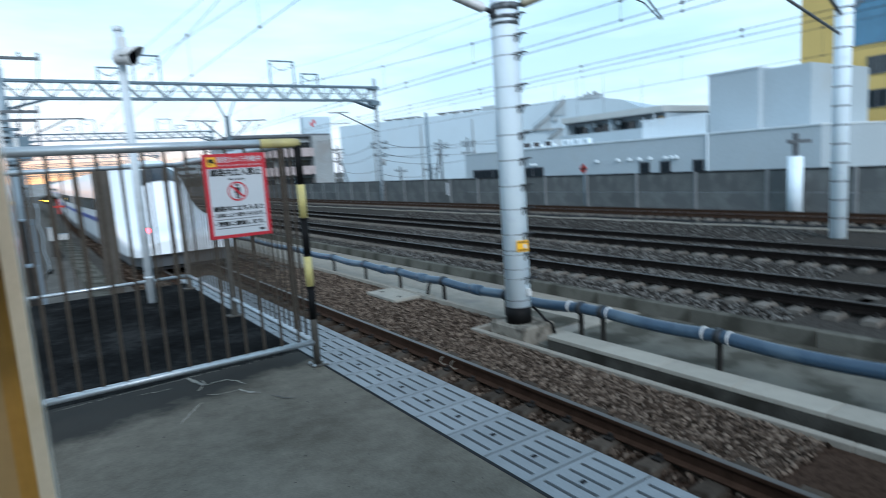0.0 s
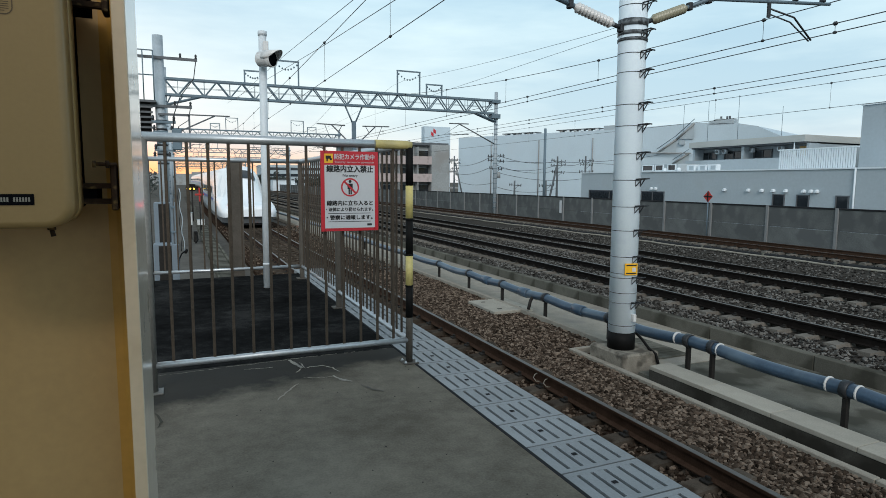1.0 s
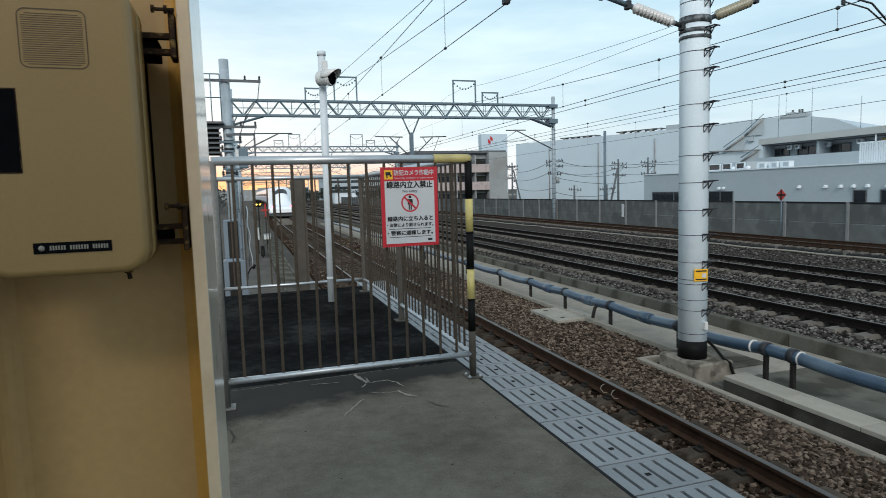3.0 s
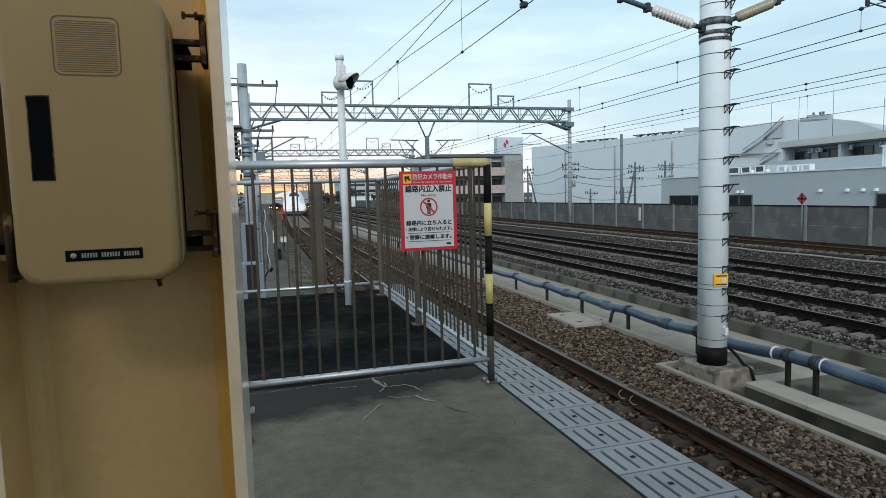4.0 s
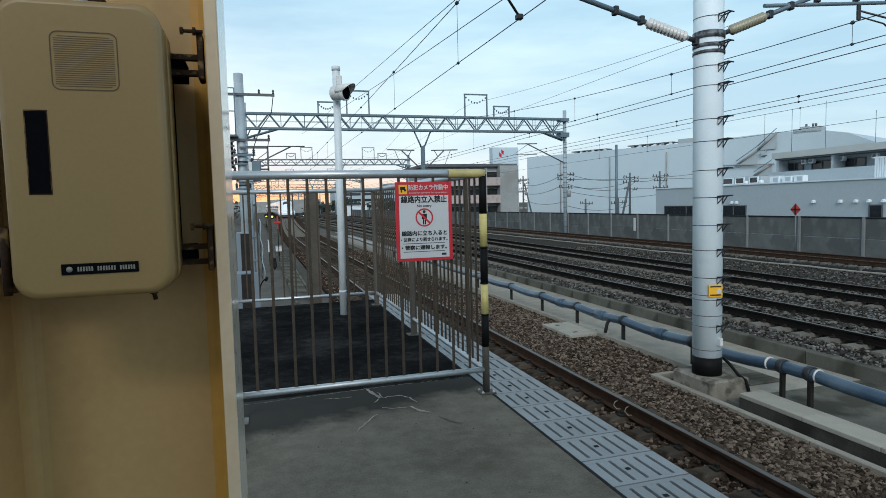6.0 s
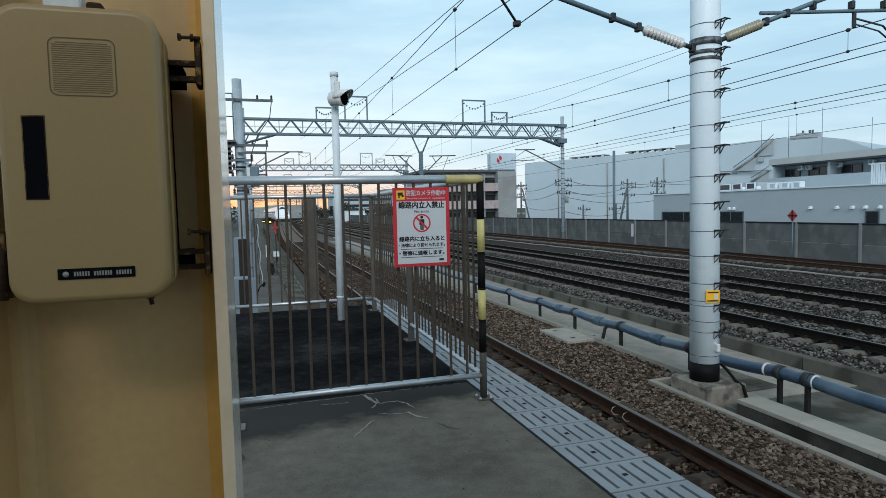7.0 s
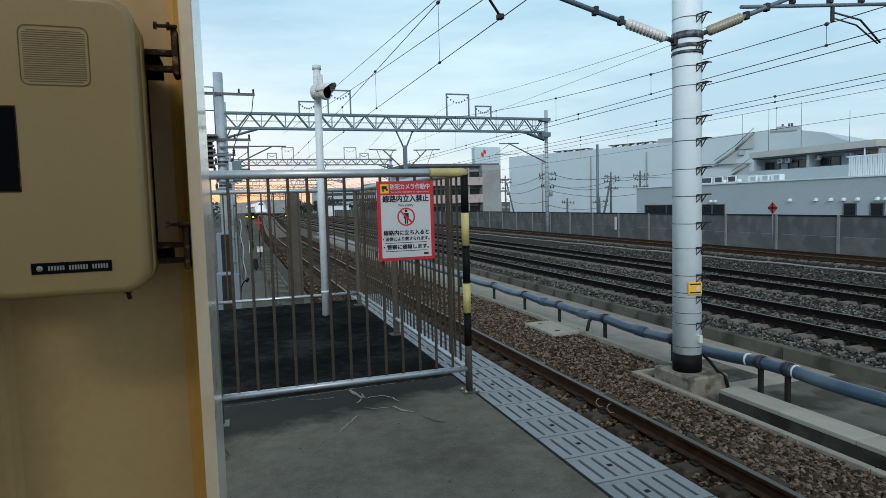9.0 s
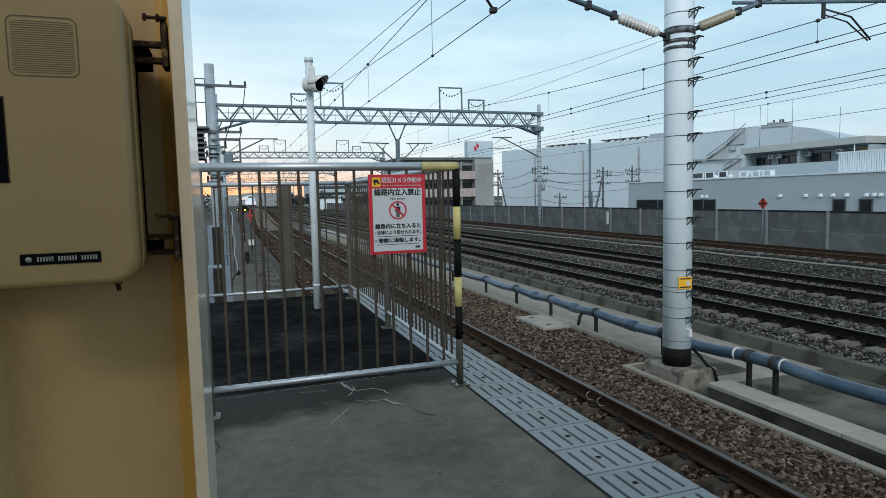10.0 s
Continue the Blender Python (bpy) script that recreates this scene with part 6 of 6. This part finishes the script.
def build_factory():
    A, B, C = (43.4, 101.0), (57.0, 73.2), (66.5, 53.5)
    t = thing("factory_hall", (60, 85, -1.6), "huge windowless white factory hall with a sloping corner", "building")
    part("wall", MB().prism([A, B, (B[0] + 60, B[1] + 25), (A[0] + 60, A[1] + 25)], -1.6, 9.42), "facade", t)
    for s in (0.24, 0.55, 0.86, 0.995):
        p = along(A, B, s)
        part("downpipe", MB().tube([(p[0] - .15, p[1] - .1, -1.6), (p[0] - .15, p[1] - .1, 8.3)], .09, 6), "facade_grey", t)
    # roof equipment strips
    for s0, s1, z in ((.31, .53, 9.72), (.65, .89, 9.82)):
        p, q = along(A, B, s0), along(A, B, s1)
        part("roof_duct", MB().prism([p, q, (q[0] + 1.5, q[1] + .7), (p[0] + 1.5, p[1] + .7)], z - .14, z), "roofdark", t)
        for k in range(6):
            c = along(p, q, (k + .5) / 6)
            part("roof_fan", MB().prism([c, along(p, q, (k + .9) / 6), (c[0] + 1.4, c[1] + .6)], 9.4, z - .1), "white_trim" if k % 2 else "facade_grey", t)
    p, q = along(A, B, .914), along(A, B, .995)
    part("roof_hut", MB().prism([p, q, (q[0] + 3, q[1] + 1), (p[0] + 3, p[1] + 1)], 9.4, 10.05), "facade_low", t)
    # the sloping end: wedge with a stair along its slope
    n = thing("factory_wing", (64, 62, -1.6), "white factory wing with a sloped roof and outside stairs", "building")
    D = along(B, C, .30)
    outline = [(B, 9.4), (D, 9.6), (along(B, C, .52), 9.72), (along(B, C, .74), 9.4), (along(B, C, .86), 8.85), (C, 7.3)]
    vs, m = [], len(outline)
    for (px, py), z in outline:
        vs += [(px, py, -1.6), (px, py, z), (px + 25, py + 10, z), (px + 25, py + 10, -1.6)]
    fs = []
    for k in range(m - 1):
        a, b = 4 * k, 4 * k + 4
        fs += [(a, a + 1, b + 1, b), (a + 1, a + 2, b + 2, b + 1), (a + 2, a + 3, b + 3, b + 2)]
    fs += [(0, 3, 2, 1), (4 * m - 4, 4 * m - 3, 4 * m - 2, 4 * m - 1)]
    part("wall", MB().add(vs, fs), "facade", n)
    for a, za, b, zb in ((.262, 5.7, .388, 7.55), (.388, 7.55, .494, 9.65), (.369, 4.15, .47, 5.6)):
        a, b = along(B, C, a), along(B, C, b)
        m2 = MB().tube([(a[0] - .3, a[1] - .2, za), (b[0] - .3, b[1] - .2, zb)], .16, 4)
        fl = part("stair_flight", m2, "facade_grey", n)
        part("handrail", MB().tube([(a[0] - .5, a[1] - .4, za + .55), (b[0] - .5, b[1] - .4, zb + .55)], .05, 4), "galv_far", fl)
        part("stair_web", MB().add([(a[0] - .2, a[1] - .1, za), (b[0] - .2, b[1] - .1, za), (b[0] - .2, b[1] - .1, zb)], [(0, 1, 2)]), "facade_low", fl)
    a, b = along(B, C, .1), along(B, C, .483)
    part("gallery", MB().tube([(a[0] - .4, a[1] - .3, 5.85), (b[0] - .4, b[1] - .3, 5.58)], .11, 4), "facade_grey", n)
    a, b = along(B, C, .41), along(B, C, .44)
    part("wall_box", MB().prism([(a[0] - .4, a[1] - .2), (b[0] - .4, b[1] - .2), b, a], 6.8, 7.4), "facade_low", n)
    for k, (u0, u1, z) in enumerate(((.58, .615, 9.85), (.615, .66, 10.1), (.66, .725, 10.0))):
        a, b = along(B, C, u0), along(B, C, u1)
        part("roof_plant", MB().prism([a, b, (b[0] + 1.5, b[1] + .7), (a[0] + 1.5, a[1] + .7)], 9.3, z), "facade_low", n)
    for u in (.64, .675, .69):
        q = along(B, C, u)
        part("roof_cowl", MB().tube([(q[0] + .3, q[1], 9.9), (q[0] + .3, q[1], 10.4)], .13, 8), "roofdark", n)
    for u, z in ((.424, 12.2), (.574, 12.5), (.748, 13.0), (.985, 11.2)):
        q = along(B, C, u)
        part("antenna", MB().tube([(q[0], q[1], 7), (q[0], q[1], z)], .028, 5), "galv_far", n)
    # tower with a red leaf emblem
    e = thing("factory_tower", (41, 109, -1.6), "pale factory stair tower with a red emblem", "building")
    part("wall", MB().box(39.1, 44.4, 107, 108.6, -1.6, 11.8), "facade", e)
    for dx, dz in ((0.0, 0.0), (.45, .55)):
        part("emblem", MB().add([(40.4 + dx, 106.95, 10.2 + dz), (40.9 + dx, 106.95, 9.9 + dz), (40.95 + dx, 106.95, 10.5 + dz), (40.45 + dx, 106.95, 10.9 + dz)], [(0, 1, 2, 3)]), "red", e, "red leaf emblem")


def build_apartment():
    t = thing("apartment_house", (27, 85, -1.6), "stained grey concrete apartment house with balconies", "building")
    x0, x1, y = 20.0, 34.1, 86.0
    part("wall", MB().box(x0, x1, y, y + 12, -1.6, 6.85), "facade_grey", t)
    part("roof", MB().box(x0 - .5, x1 + .2, y - .8, y + 12, 6.85, 7.25), "roofdark", t)
    part("stair_core", MB().box(31.25, x1 + .1, y - 1.4, y, -1.6, 6.95), "facade_grey", t)
    for z in (-.2, 2.4, 5.0):
        b = part("balcony", MB().box(x0, 31.25, y - 1.5, y - 1.38, z - .9, z + .2).box(x0, 31.25, y - 1.5, y, z - 1.02, z - .9), "balcony_paint", t, "pale pinkish balcony front")
        for px in (23.0, 26.0, 29.0):
            part("balcony_wall", MB().box(px, px + .15, y - 1.38, y, z - .9, z + 1.55), "facade_grey", b)
        for k in range(4):
            px = 20.6 + k * 3
            w = part("window", MB().box(px, px + 2.1, y - .06, y - .01, z - .7, z + 1.2), "facade_low", t)
            part("pane", MB().box(px + .08, px + 2.02, y - .09, y - .062, z - .6, z + 1.1), "glass", w)
    for z in (.4, 2.9, 4.6):
        part("landing", MB().box(x1 + .1, x1 + 1.6, y - 1.2, y + 2, z, z + .25), "facade_grey", t)
    t = thing("ochre_office", (58, 15, -1.6), "tall ochre office building with blue glass corner", "building")
    part("wall", MB().box(48, 66, 2, 24.6, -1.6, 22), "facade_yellow", t)
    part("glass_front", MB().box(47.9, 48, 4, 21.6, 8.2, 20), "blue_glass", t)
    for k in range(8):
        part("mullion", MB().box(47.82, 47.9, 4 + k * 2.4, 4.12 + k * 2.4, 8.2, 20), "white_trim", t)
    for z in (1.2, 3.6, 6.0):
        for k in range(6):
            window(t, 47.9, 48.0, 5 + k * 2.7, 6.4 + k * 2.7, z, z + 1.3)


def build_posts_far():
    # concrete utility poles with cross-arms behind the parapet
    for x, y, top, lab in ((30.6, 75, 4.9, "grey"), (24.4, 52, 4.4, "grey"), (33.6, 55, 4.2, "grey"), (36.9, 54.5, 4.3, "grey"), (30.4, 58.5, 1.6, "grey"), (32.2, 55, 1.6, "grey")):
        t = thing("utility_pole", (x, y, -1.6), "grey concrete utility pole with cross-arms and insulators", "utility pole", "utility poles")
        part("pole", MB().tube([(x, y, -1.6), (x, y, top)], .14, 10, True, .085), "pole_dark", t)
        rnd = random.Random(int(x * 10))
        for z in ((top - .5, top - .95, top - 1.7) if top > 2 else (top - .5,)):
            tilt, w = rnd.uniform(-.07, .07), rnd.uniform(.6, 1.0)
            arm = part("cross_arm", MB().tube([(x - w, y - .15, z - tilt), (x + w, y - .15, z + tilt)], .035, 6), "roofdark", t)
            part("arm_brace", MB().tube([(x, y - .12, z - .4), (x + w * .6, y - .15, z + tilt * .6)], .02, 4), "roofdark", arm)
            for q in (-.95, -.55, .5, .92):
                part("insulator", MB().lathe((x + q * w, y - .15, z + q * tilt - .12), (x + q * w + rnd.uniform(-.1, .1), y - .15, z + q * tilt + .22), [(0, .015), (.2, .05), (.45, .025), (.65, .055), (1, .015)], 6), "strap", arm)
        if top > 4.25:
            part("transformer", MB().tube([(x + .28, y - .2, top - 2.6), (x + .28, y - .2, top - 2.0)], .17, 10), "facade_grey", t)
        if x in (30.6, 33.6):
            side = 1.5 if x < 31 else -1.3
            part("stay_pole", MB().tube([(x + side, y - .1, -1.6), (x + .1 * side, y - .1, top - 1.0)], .11, 8), "pole_dark", t)
    t = thing("steel_mast", (29.5, 51.2, -1.6), "tall plain grey steel mast in front of the factory", "mast")
    part("pole", MB().tube([(29.5, 51.2, -1.6), (29.5, 51.2, 6.7)], .13, 12), "galv_far", t)
    # sagging distribution lines
    for k, (a, b) in enumerate((((30.6, 75, 3.7), (24.4, 52, 4.1)), ((24.4, 52, 4.1), (33.5, 55, 3.7)), ((33.5, 55, 3.7), (36.9, 54.5, 3.8)), ((24.4, 52, 3.1), (33.5, 55, 2.7)), ((33.5, 55, 2.6), (46, 40, 3.2)), ((30.6, 75, 2.6), (24.4, 52, 3.1)), ((24.4, 52, 3.5), (46, 53, 4.6)), ((24.4, 52, 2.4), (36.9, 54.5, 1.9)), ((24.4, 52, 2.9), (33.6, 55, 3.3)), ((36.9, 54.5, 3.6), (60, 50, 4.2)), ((24.4, 52, 1.0), (33.6, 55, .8)), ((30.6, 75, 1.8), (24.4, 52, 1.4)))):
        path = [tuple(a[i] + (b[i] - a[i]) * s / 8 - (0 if i < 2 else .5 * 4 * (s / 8) * (1 - s / 8)) for i in range(3)) for s in range(9)]
        single("power_line", MB().tube(path, .025, 4, False), "wire", a, "dark sagging power line between the utility poles", "power line", "power lines")
    # second mast further back beside the fourth track, and one at the parapet
    x, y = 16.1, 8.35
    t = thing("catenary_mast", (x, y, -1.5), "white steel catenary mast with dark straps between the far tracks", "mast")
    part("pole", MB().tube([(x, y, -1.5), (x, y, 9)], .23, 24), "pole_white", t)
    for k in range(14):
        part("strap", MB().tube([(x, y, -.9 + k * .55), (x, y, -.87 + k * .55)], .238, 20), "strap", t)
    part("arm", MB().tube([(x, y, 4.9), (x - 2.6, y, 6.3)], .05, 8).tube([(x, y, 4.4), (x - 4, y, 5.3)], .04, 8).tube([(x, y, 4.9), (x + 2.6, y, 6.3)], .05, 8), "roofdark", t)
    x, y = 21.3, 12.1
    t = thing("square_post", (x, y, -1.5), "pale squat post beside the parapet wall", "post")
    part("shaft", MB().tube([(x, y, -1.5), (x, y, .9)], .28, 16), "pole_white", t)
    part("bracket", MB().box(x - .6, x + 1.2, y - .05, y + .05, 1.4, 1.55).box(x - .1, x + .1, y - .08, y + .08, .9, 1.8), "roofdark", t)


def build_distance():
    random.seed(11)
    for x, y, w, d, h, m in ((16, 330, 26, 14, 5.5, "facade_grey"), (48, 300, 30, 20, 9, "facade_low"), (75, 320, 22, 18, 13, "facade_grey"), (-10, 420, 30, 16, 5.5, "facade_grey"),
                             (-45, 380, 40, 16, 5, "facade_grey"), (30, 420, 14, 12, 6, "facade_low"), (100, 300, 30, 14, 9, "facade_grey"), (-80, 300, 40, 18, 5, "facade_grey")):
        t = thing("distant_building", (x, y, -1.6), "distant hazy grey building on the skyline", "building", "distant buildings")
        part("wall", MB().box(x - w / 2, x + w / 2, y, y + d, -1.6, h), m, t)
        for z in (np.arange(.5, h - 1.5, 3.0) if x > 20 else ()):
            part("window_band", MB().box(x - w / 2 + 1, x + w / 2 - 1, y - .06, y - .02, z, z + 1.3), "glass", t)
    for x, y in ((14, 170), (17.5, 182)):
        t = thing("equipment_hut", (x + 8, y, -1.6), "white trackside equipment hut", "hut", "trackside huts")
        part("wall", MB().box(x + 6, x + 10.5, y, y + 6, -1.6, 1.6), "white_trim", t)
        part("roof", MB().box(x + 5.8, x + 10.7, y - .2, y + 6.2, 1.6, 1.8), "roofdark", t)
    # belt of far trees: clumps of small leaves
    rng = np.random.default_rng(8)
    vs, fs, k = [], [], 0
    for c in range(60):
        cx, cy, s = rng.uniform(18, 70), rng.uniform(225, 280), rng.uniform(1.1, 2.1)
        for q in range(90):
            p = rng.normal(0, 1, 3) * (s * .7, s * .7, s * .55) + (cx, cy, .2 + s * .5)
            a, b = rng.normal(0, .35, 3), rng.normal(0, .35, 3)
            vs += [tuple(p + a), tuple(p + b), tuple(p - a), tuple(p - b)]
            fs.append((k, k + 1, k + 2, k + 3))
            k += 4
    for c in range(110):
        cx, cy, s = rng.uniform(-52, -8.5), rng.uniform(110, 200), rng.uniform(1.3, 2.4)
        for q in range(90):
            p = rng.normal(0, 1, 3) * (s * .8, s * .8, s * .5) + (cx, cy, -.4 + s * .6)
            a, b = rng.normal(0, .2, 3), rng.normal(0, .2, 3)
            vs += [tuple(p + a), tuple(p + b), tuple(p - a), tuple(p - b)]
            fs.append((k, k + 1, k + 2, k + 3))
            k += 4
    me = bpy.data.meshes.new("far_trees")
    me.from_pydata([(a, b, max(-1.6, c)) for a, b, c in vs], [], fs)
    me.materials.append(M["leaf"])
    tagged(new("far_trees", me), "dark belt of distant trees", "trees", kind="stuff")


# ---- train ----
def section(s):
    """Half widths and heights of the nose at share s of its length: points of the top skin from side to side."""
    w = 1.46 + 0.23 * (1 - (1 - min(1, s * 3.6)) ** 2.2)
    zb = 0.48                                    # lower edge over the rail
    shoulder = zb + 0.70 + 0.48 * smooth01(s / .4) + 1.04 * smooth01((s - .45) / .55)
    roof = 1.12 + 2.48 * smooth01((s - .04) / .56)
    hump = max(0.03, roof - shoulder)
    top_w = 1.06 + 0.56 * smooth01((s - .34) / .60)
    pts = []
    n = 15
    for k in range(n):
        u = -1 + 2 * k / (n - 1)
        x = w * math.sin(u * math.pi / 2)
        bill = (1 - abs(x / w) ** 5) ** 0.5 if abs(x) < w else 0
        h = (1 - min(1, abs(x / top_w)) ** 3) ** 0.6 if abs(x) < top_w else 0
        pts.append((x, zb + (shoulder - zb) * (.45 + .55 * bill) + hump * h))
    return [(-w * .97, zb)] + [(-w, zb + .3 * (shoulder - zb))] + pts + [(w, zb + .3 * (shoulder - zb))] + [(w * .97, zb)]


def build_train():
    """Sixteen-car white express; its last car shows the nose. Cars are built at the origin of the track and keyed."""
    cars = []
    L = 9.2
    t = thing("train_end_car", (0, 0, 0), "white bullet-train end car with a long nose and red tail lamps", "train", "train cars")
    def blunt(s):
        """How far the tip has opened out to the full section."""
        return .55 + .45 * math.sqrt(max(0.0, 1 - (1 - min(1, s / .075)) ** 2))

    stations = [0, .004, .012, .025, .045, .07, .12, .18, .25, .32, .4, .48, .56, .64, .72, .8, .88, .94, 1.0]
    rows = [[(x * (.5 + .5 * blunt(s)), L * s, .62 + (z - .62) * blunt(s)) for x, z in section(s)] for s in stations]
    rows.append([(x, 25.0, z) for x, z in section(1.0)])
    n = len(rows[0])
    vs = [p for r in rows for p in r]
    fs = [(i * n + k, i * n + k + 1, (i + 1) * n + k + 1, (i + 1) * n + k) for i in range(len(rows) - 1) for k in range(n - 1)]
    fs += [tuple(range(n)), tuple(range((len(rows) - 1) * n, len(rows) * n)), ]
    m = MB()
    m.add(vs, fs, True)
    m.s[-2:] = [False, False]
    part("body", m, "train", t)
    # cockpit glass laid on the hump
    g = MB()
    vs = []
    for i in range(6):
        f = .385 + .018 * i
        sec = section(f)
        for k in range(13):
            x = (-.80 + k * .80 / 6) * (1.0 - i * .035)
            z = np.interp(x, [p[0] for p in sec[1:-1]], [p[1] for p in sec[1:-1]])
            vs.append((x, L * f - .03 + .10 * abs(x) ** 2, z + .03))
    g.add(vs, [(i * 13 + k, i * 13 + k + 1, (i + 1) * 13 + k + 1, (i + 1) * 13 + k) for i in range(5) for k in range(12)], True)
    part("cockpit_window", g, "glass", t, "dark cockpit windscreen")
    at = .085
    sec = section(at)
    for sx in (-1, 1):
        lx = 1.06
        lz = .62 + (np.interp(lx, [p[0] for p in sec[1:-1]], [p[1] for p in sec[1:-1]]) - .62) * blunt(at)
        mid, way = Vector((sx * lx, L * at, lz)), Vector((sx * .12, -.80, .55)).normalized()
        lamp = part("lamp_cover", MB().lathe(mid - way * .12, mid + way * .045, [(0, .16), (.6, .20), (.9, .19), (1, .16)], 20), "porcelain", t)
        part("tail_lamp", MB().lathe(mid + way * .044, mid + way * .075, [(0, .135), (.6, .125), (1, .06)], 18), "tail", lamp, "lit red tail lamp")
    # black block added below the nose to deepen the train's shadow
    part("snow_plough", MB().prism([(-1.0, .38), (1.0, .38), (1.42, 1.6), (1.5, 9.0), (-1.5, 9.0), (-1.42, 1.6)], .02, .30), "under", t, "black block standing for the deep shade under the nose")
    part("skirt", MB().prism([(-1.15, .30), (1.15, .30), (1.5, 1.6), (1.62, 25), (-1.62, 25), (-1.5, 1.6)], .14, .56), "skirt", t)
    part("underframe", MB().box(-1.2, 1.2, 1.5, 25, .02, .17), "under", t)
    for sx in (-1, 1):
        part("stripe", MB().box(sx * 1.692 - .006, sx * 1.692 + .006, 7.5, 25, 1.25, 1.45), "train_blue", t)
        part("window_band", MB().box(sx * 1.692 - .008, sx * 1.692 + .008, 9.8, 24.4, 1.75, 2.25), "glass", t)
    for y in (3.5, 20.5):
        part("bogie", MB().box(-1.15, 1.15, y - 1.6, y + 1.6, .0, .35, .05).lathe((-.8, y - 1.2, .43), (.8, y - 1.2, .43), [(0, .43), (1, .43)], 16).lathe((-.8, y + 1.2, .43), (.8, y + 1.2, .43), [(0, .43), (1, .43)], 16), "under", t)
    cars.append(t)
    c = thing("train_car", (0, 0, 0), "white bullet-train passenger car with a window band", "train", "train cars")
    m = MB()
    sec = section(1.0)
    vs = [(x, 0.15, z) for x, z in sec] + [(x, 24.85, z) for x, z in sec]
    m.add(vs, [(k, k + 1, n + k + 1, n + k) for k in range(n - 1)] + [(0, n - 1, 2 * n - 1, n), tuple(range(n)), tuple(range(n, 2 * n))], False)
    part("body", m, "train", c)
    for sx in (-1, 1):
        part("stripe", MB().box(sx * 1.692 - .006, sx * 1.692 + .006, .3, 24.7, 1.25, 1.45), "train_blue", c)
        for k in range(18):
            part("window", MB().box(sx * 1.692 - .008, sx * 1.692 + .008, 2 + k * 1.15, 2.75 + k * 1.15, 1.75, 2.25), "glass", c)
    part("skirt", MB().box(-1.62, 1.62, .4, 24.6, .16, .50), "skirt", c)
    for y in (4, 21):
        part("bogie", MB().box(-1.15, 1.15, y - 1.6, y + 1.6, .0, .35, .05), "under", c)
    cars.append(c)
    for k in range(7):
        cars.append(copy_thing(c, pose(0, 30 * (k + 1), RAIL)))
    return cars


# tail of the train along the line, metres from the platform's reference point
TAIL = [(0.0, 20.0), (0.5, 28.2), (1.0, 37.0), (1.5, 46.0), (2.0, 55.0), (2.5, 64.2), (3.0, 73.0), (3.5, 82.2), (4.0, 91.4), (4.5, 100.6), (5.0, 109.8),
        (5.5, 119.0), (6.0, 128.2), (6.5, 137.2), (7.0, 146.2), (7.5, 155.2), (8.0, 164.2), (8.5, 173.2), (9.0, 182.2), (9.5, 191.2), (10.0, 200.2)]


def motions():
    for k, car in enumerate(CARS):
        rows = []
        for t, s in TAIL:
            y = s + 25.0 * k
            (xa, za), (xb, zb) = line_at(y), line_at(y + 25)
            rows.append((t, pose(xa, y, za, math.degrees(math.atan2(zb - za, 25)), 0, math.degrees(-math.atan2(xb - xa, 25)))))
        walk(car, rows)


build_ground()
build_platform()
build_unseen_blockers()
build_column()
build_fence()
build_sign()
build_lamp_pole()
build_trough()
build_pipe()
build_conduit()
build_mast()
build_near_arms()
build_parapet()
build_gantries()
build_wires()
build_left_side()
build_low_building()
build_upper_building()
build_factory()
build_apartment()
build_posts_far()
build_distance()
CARS = build_train()
build_gratings()
build_tracks()
motions()
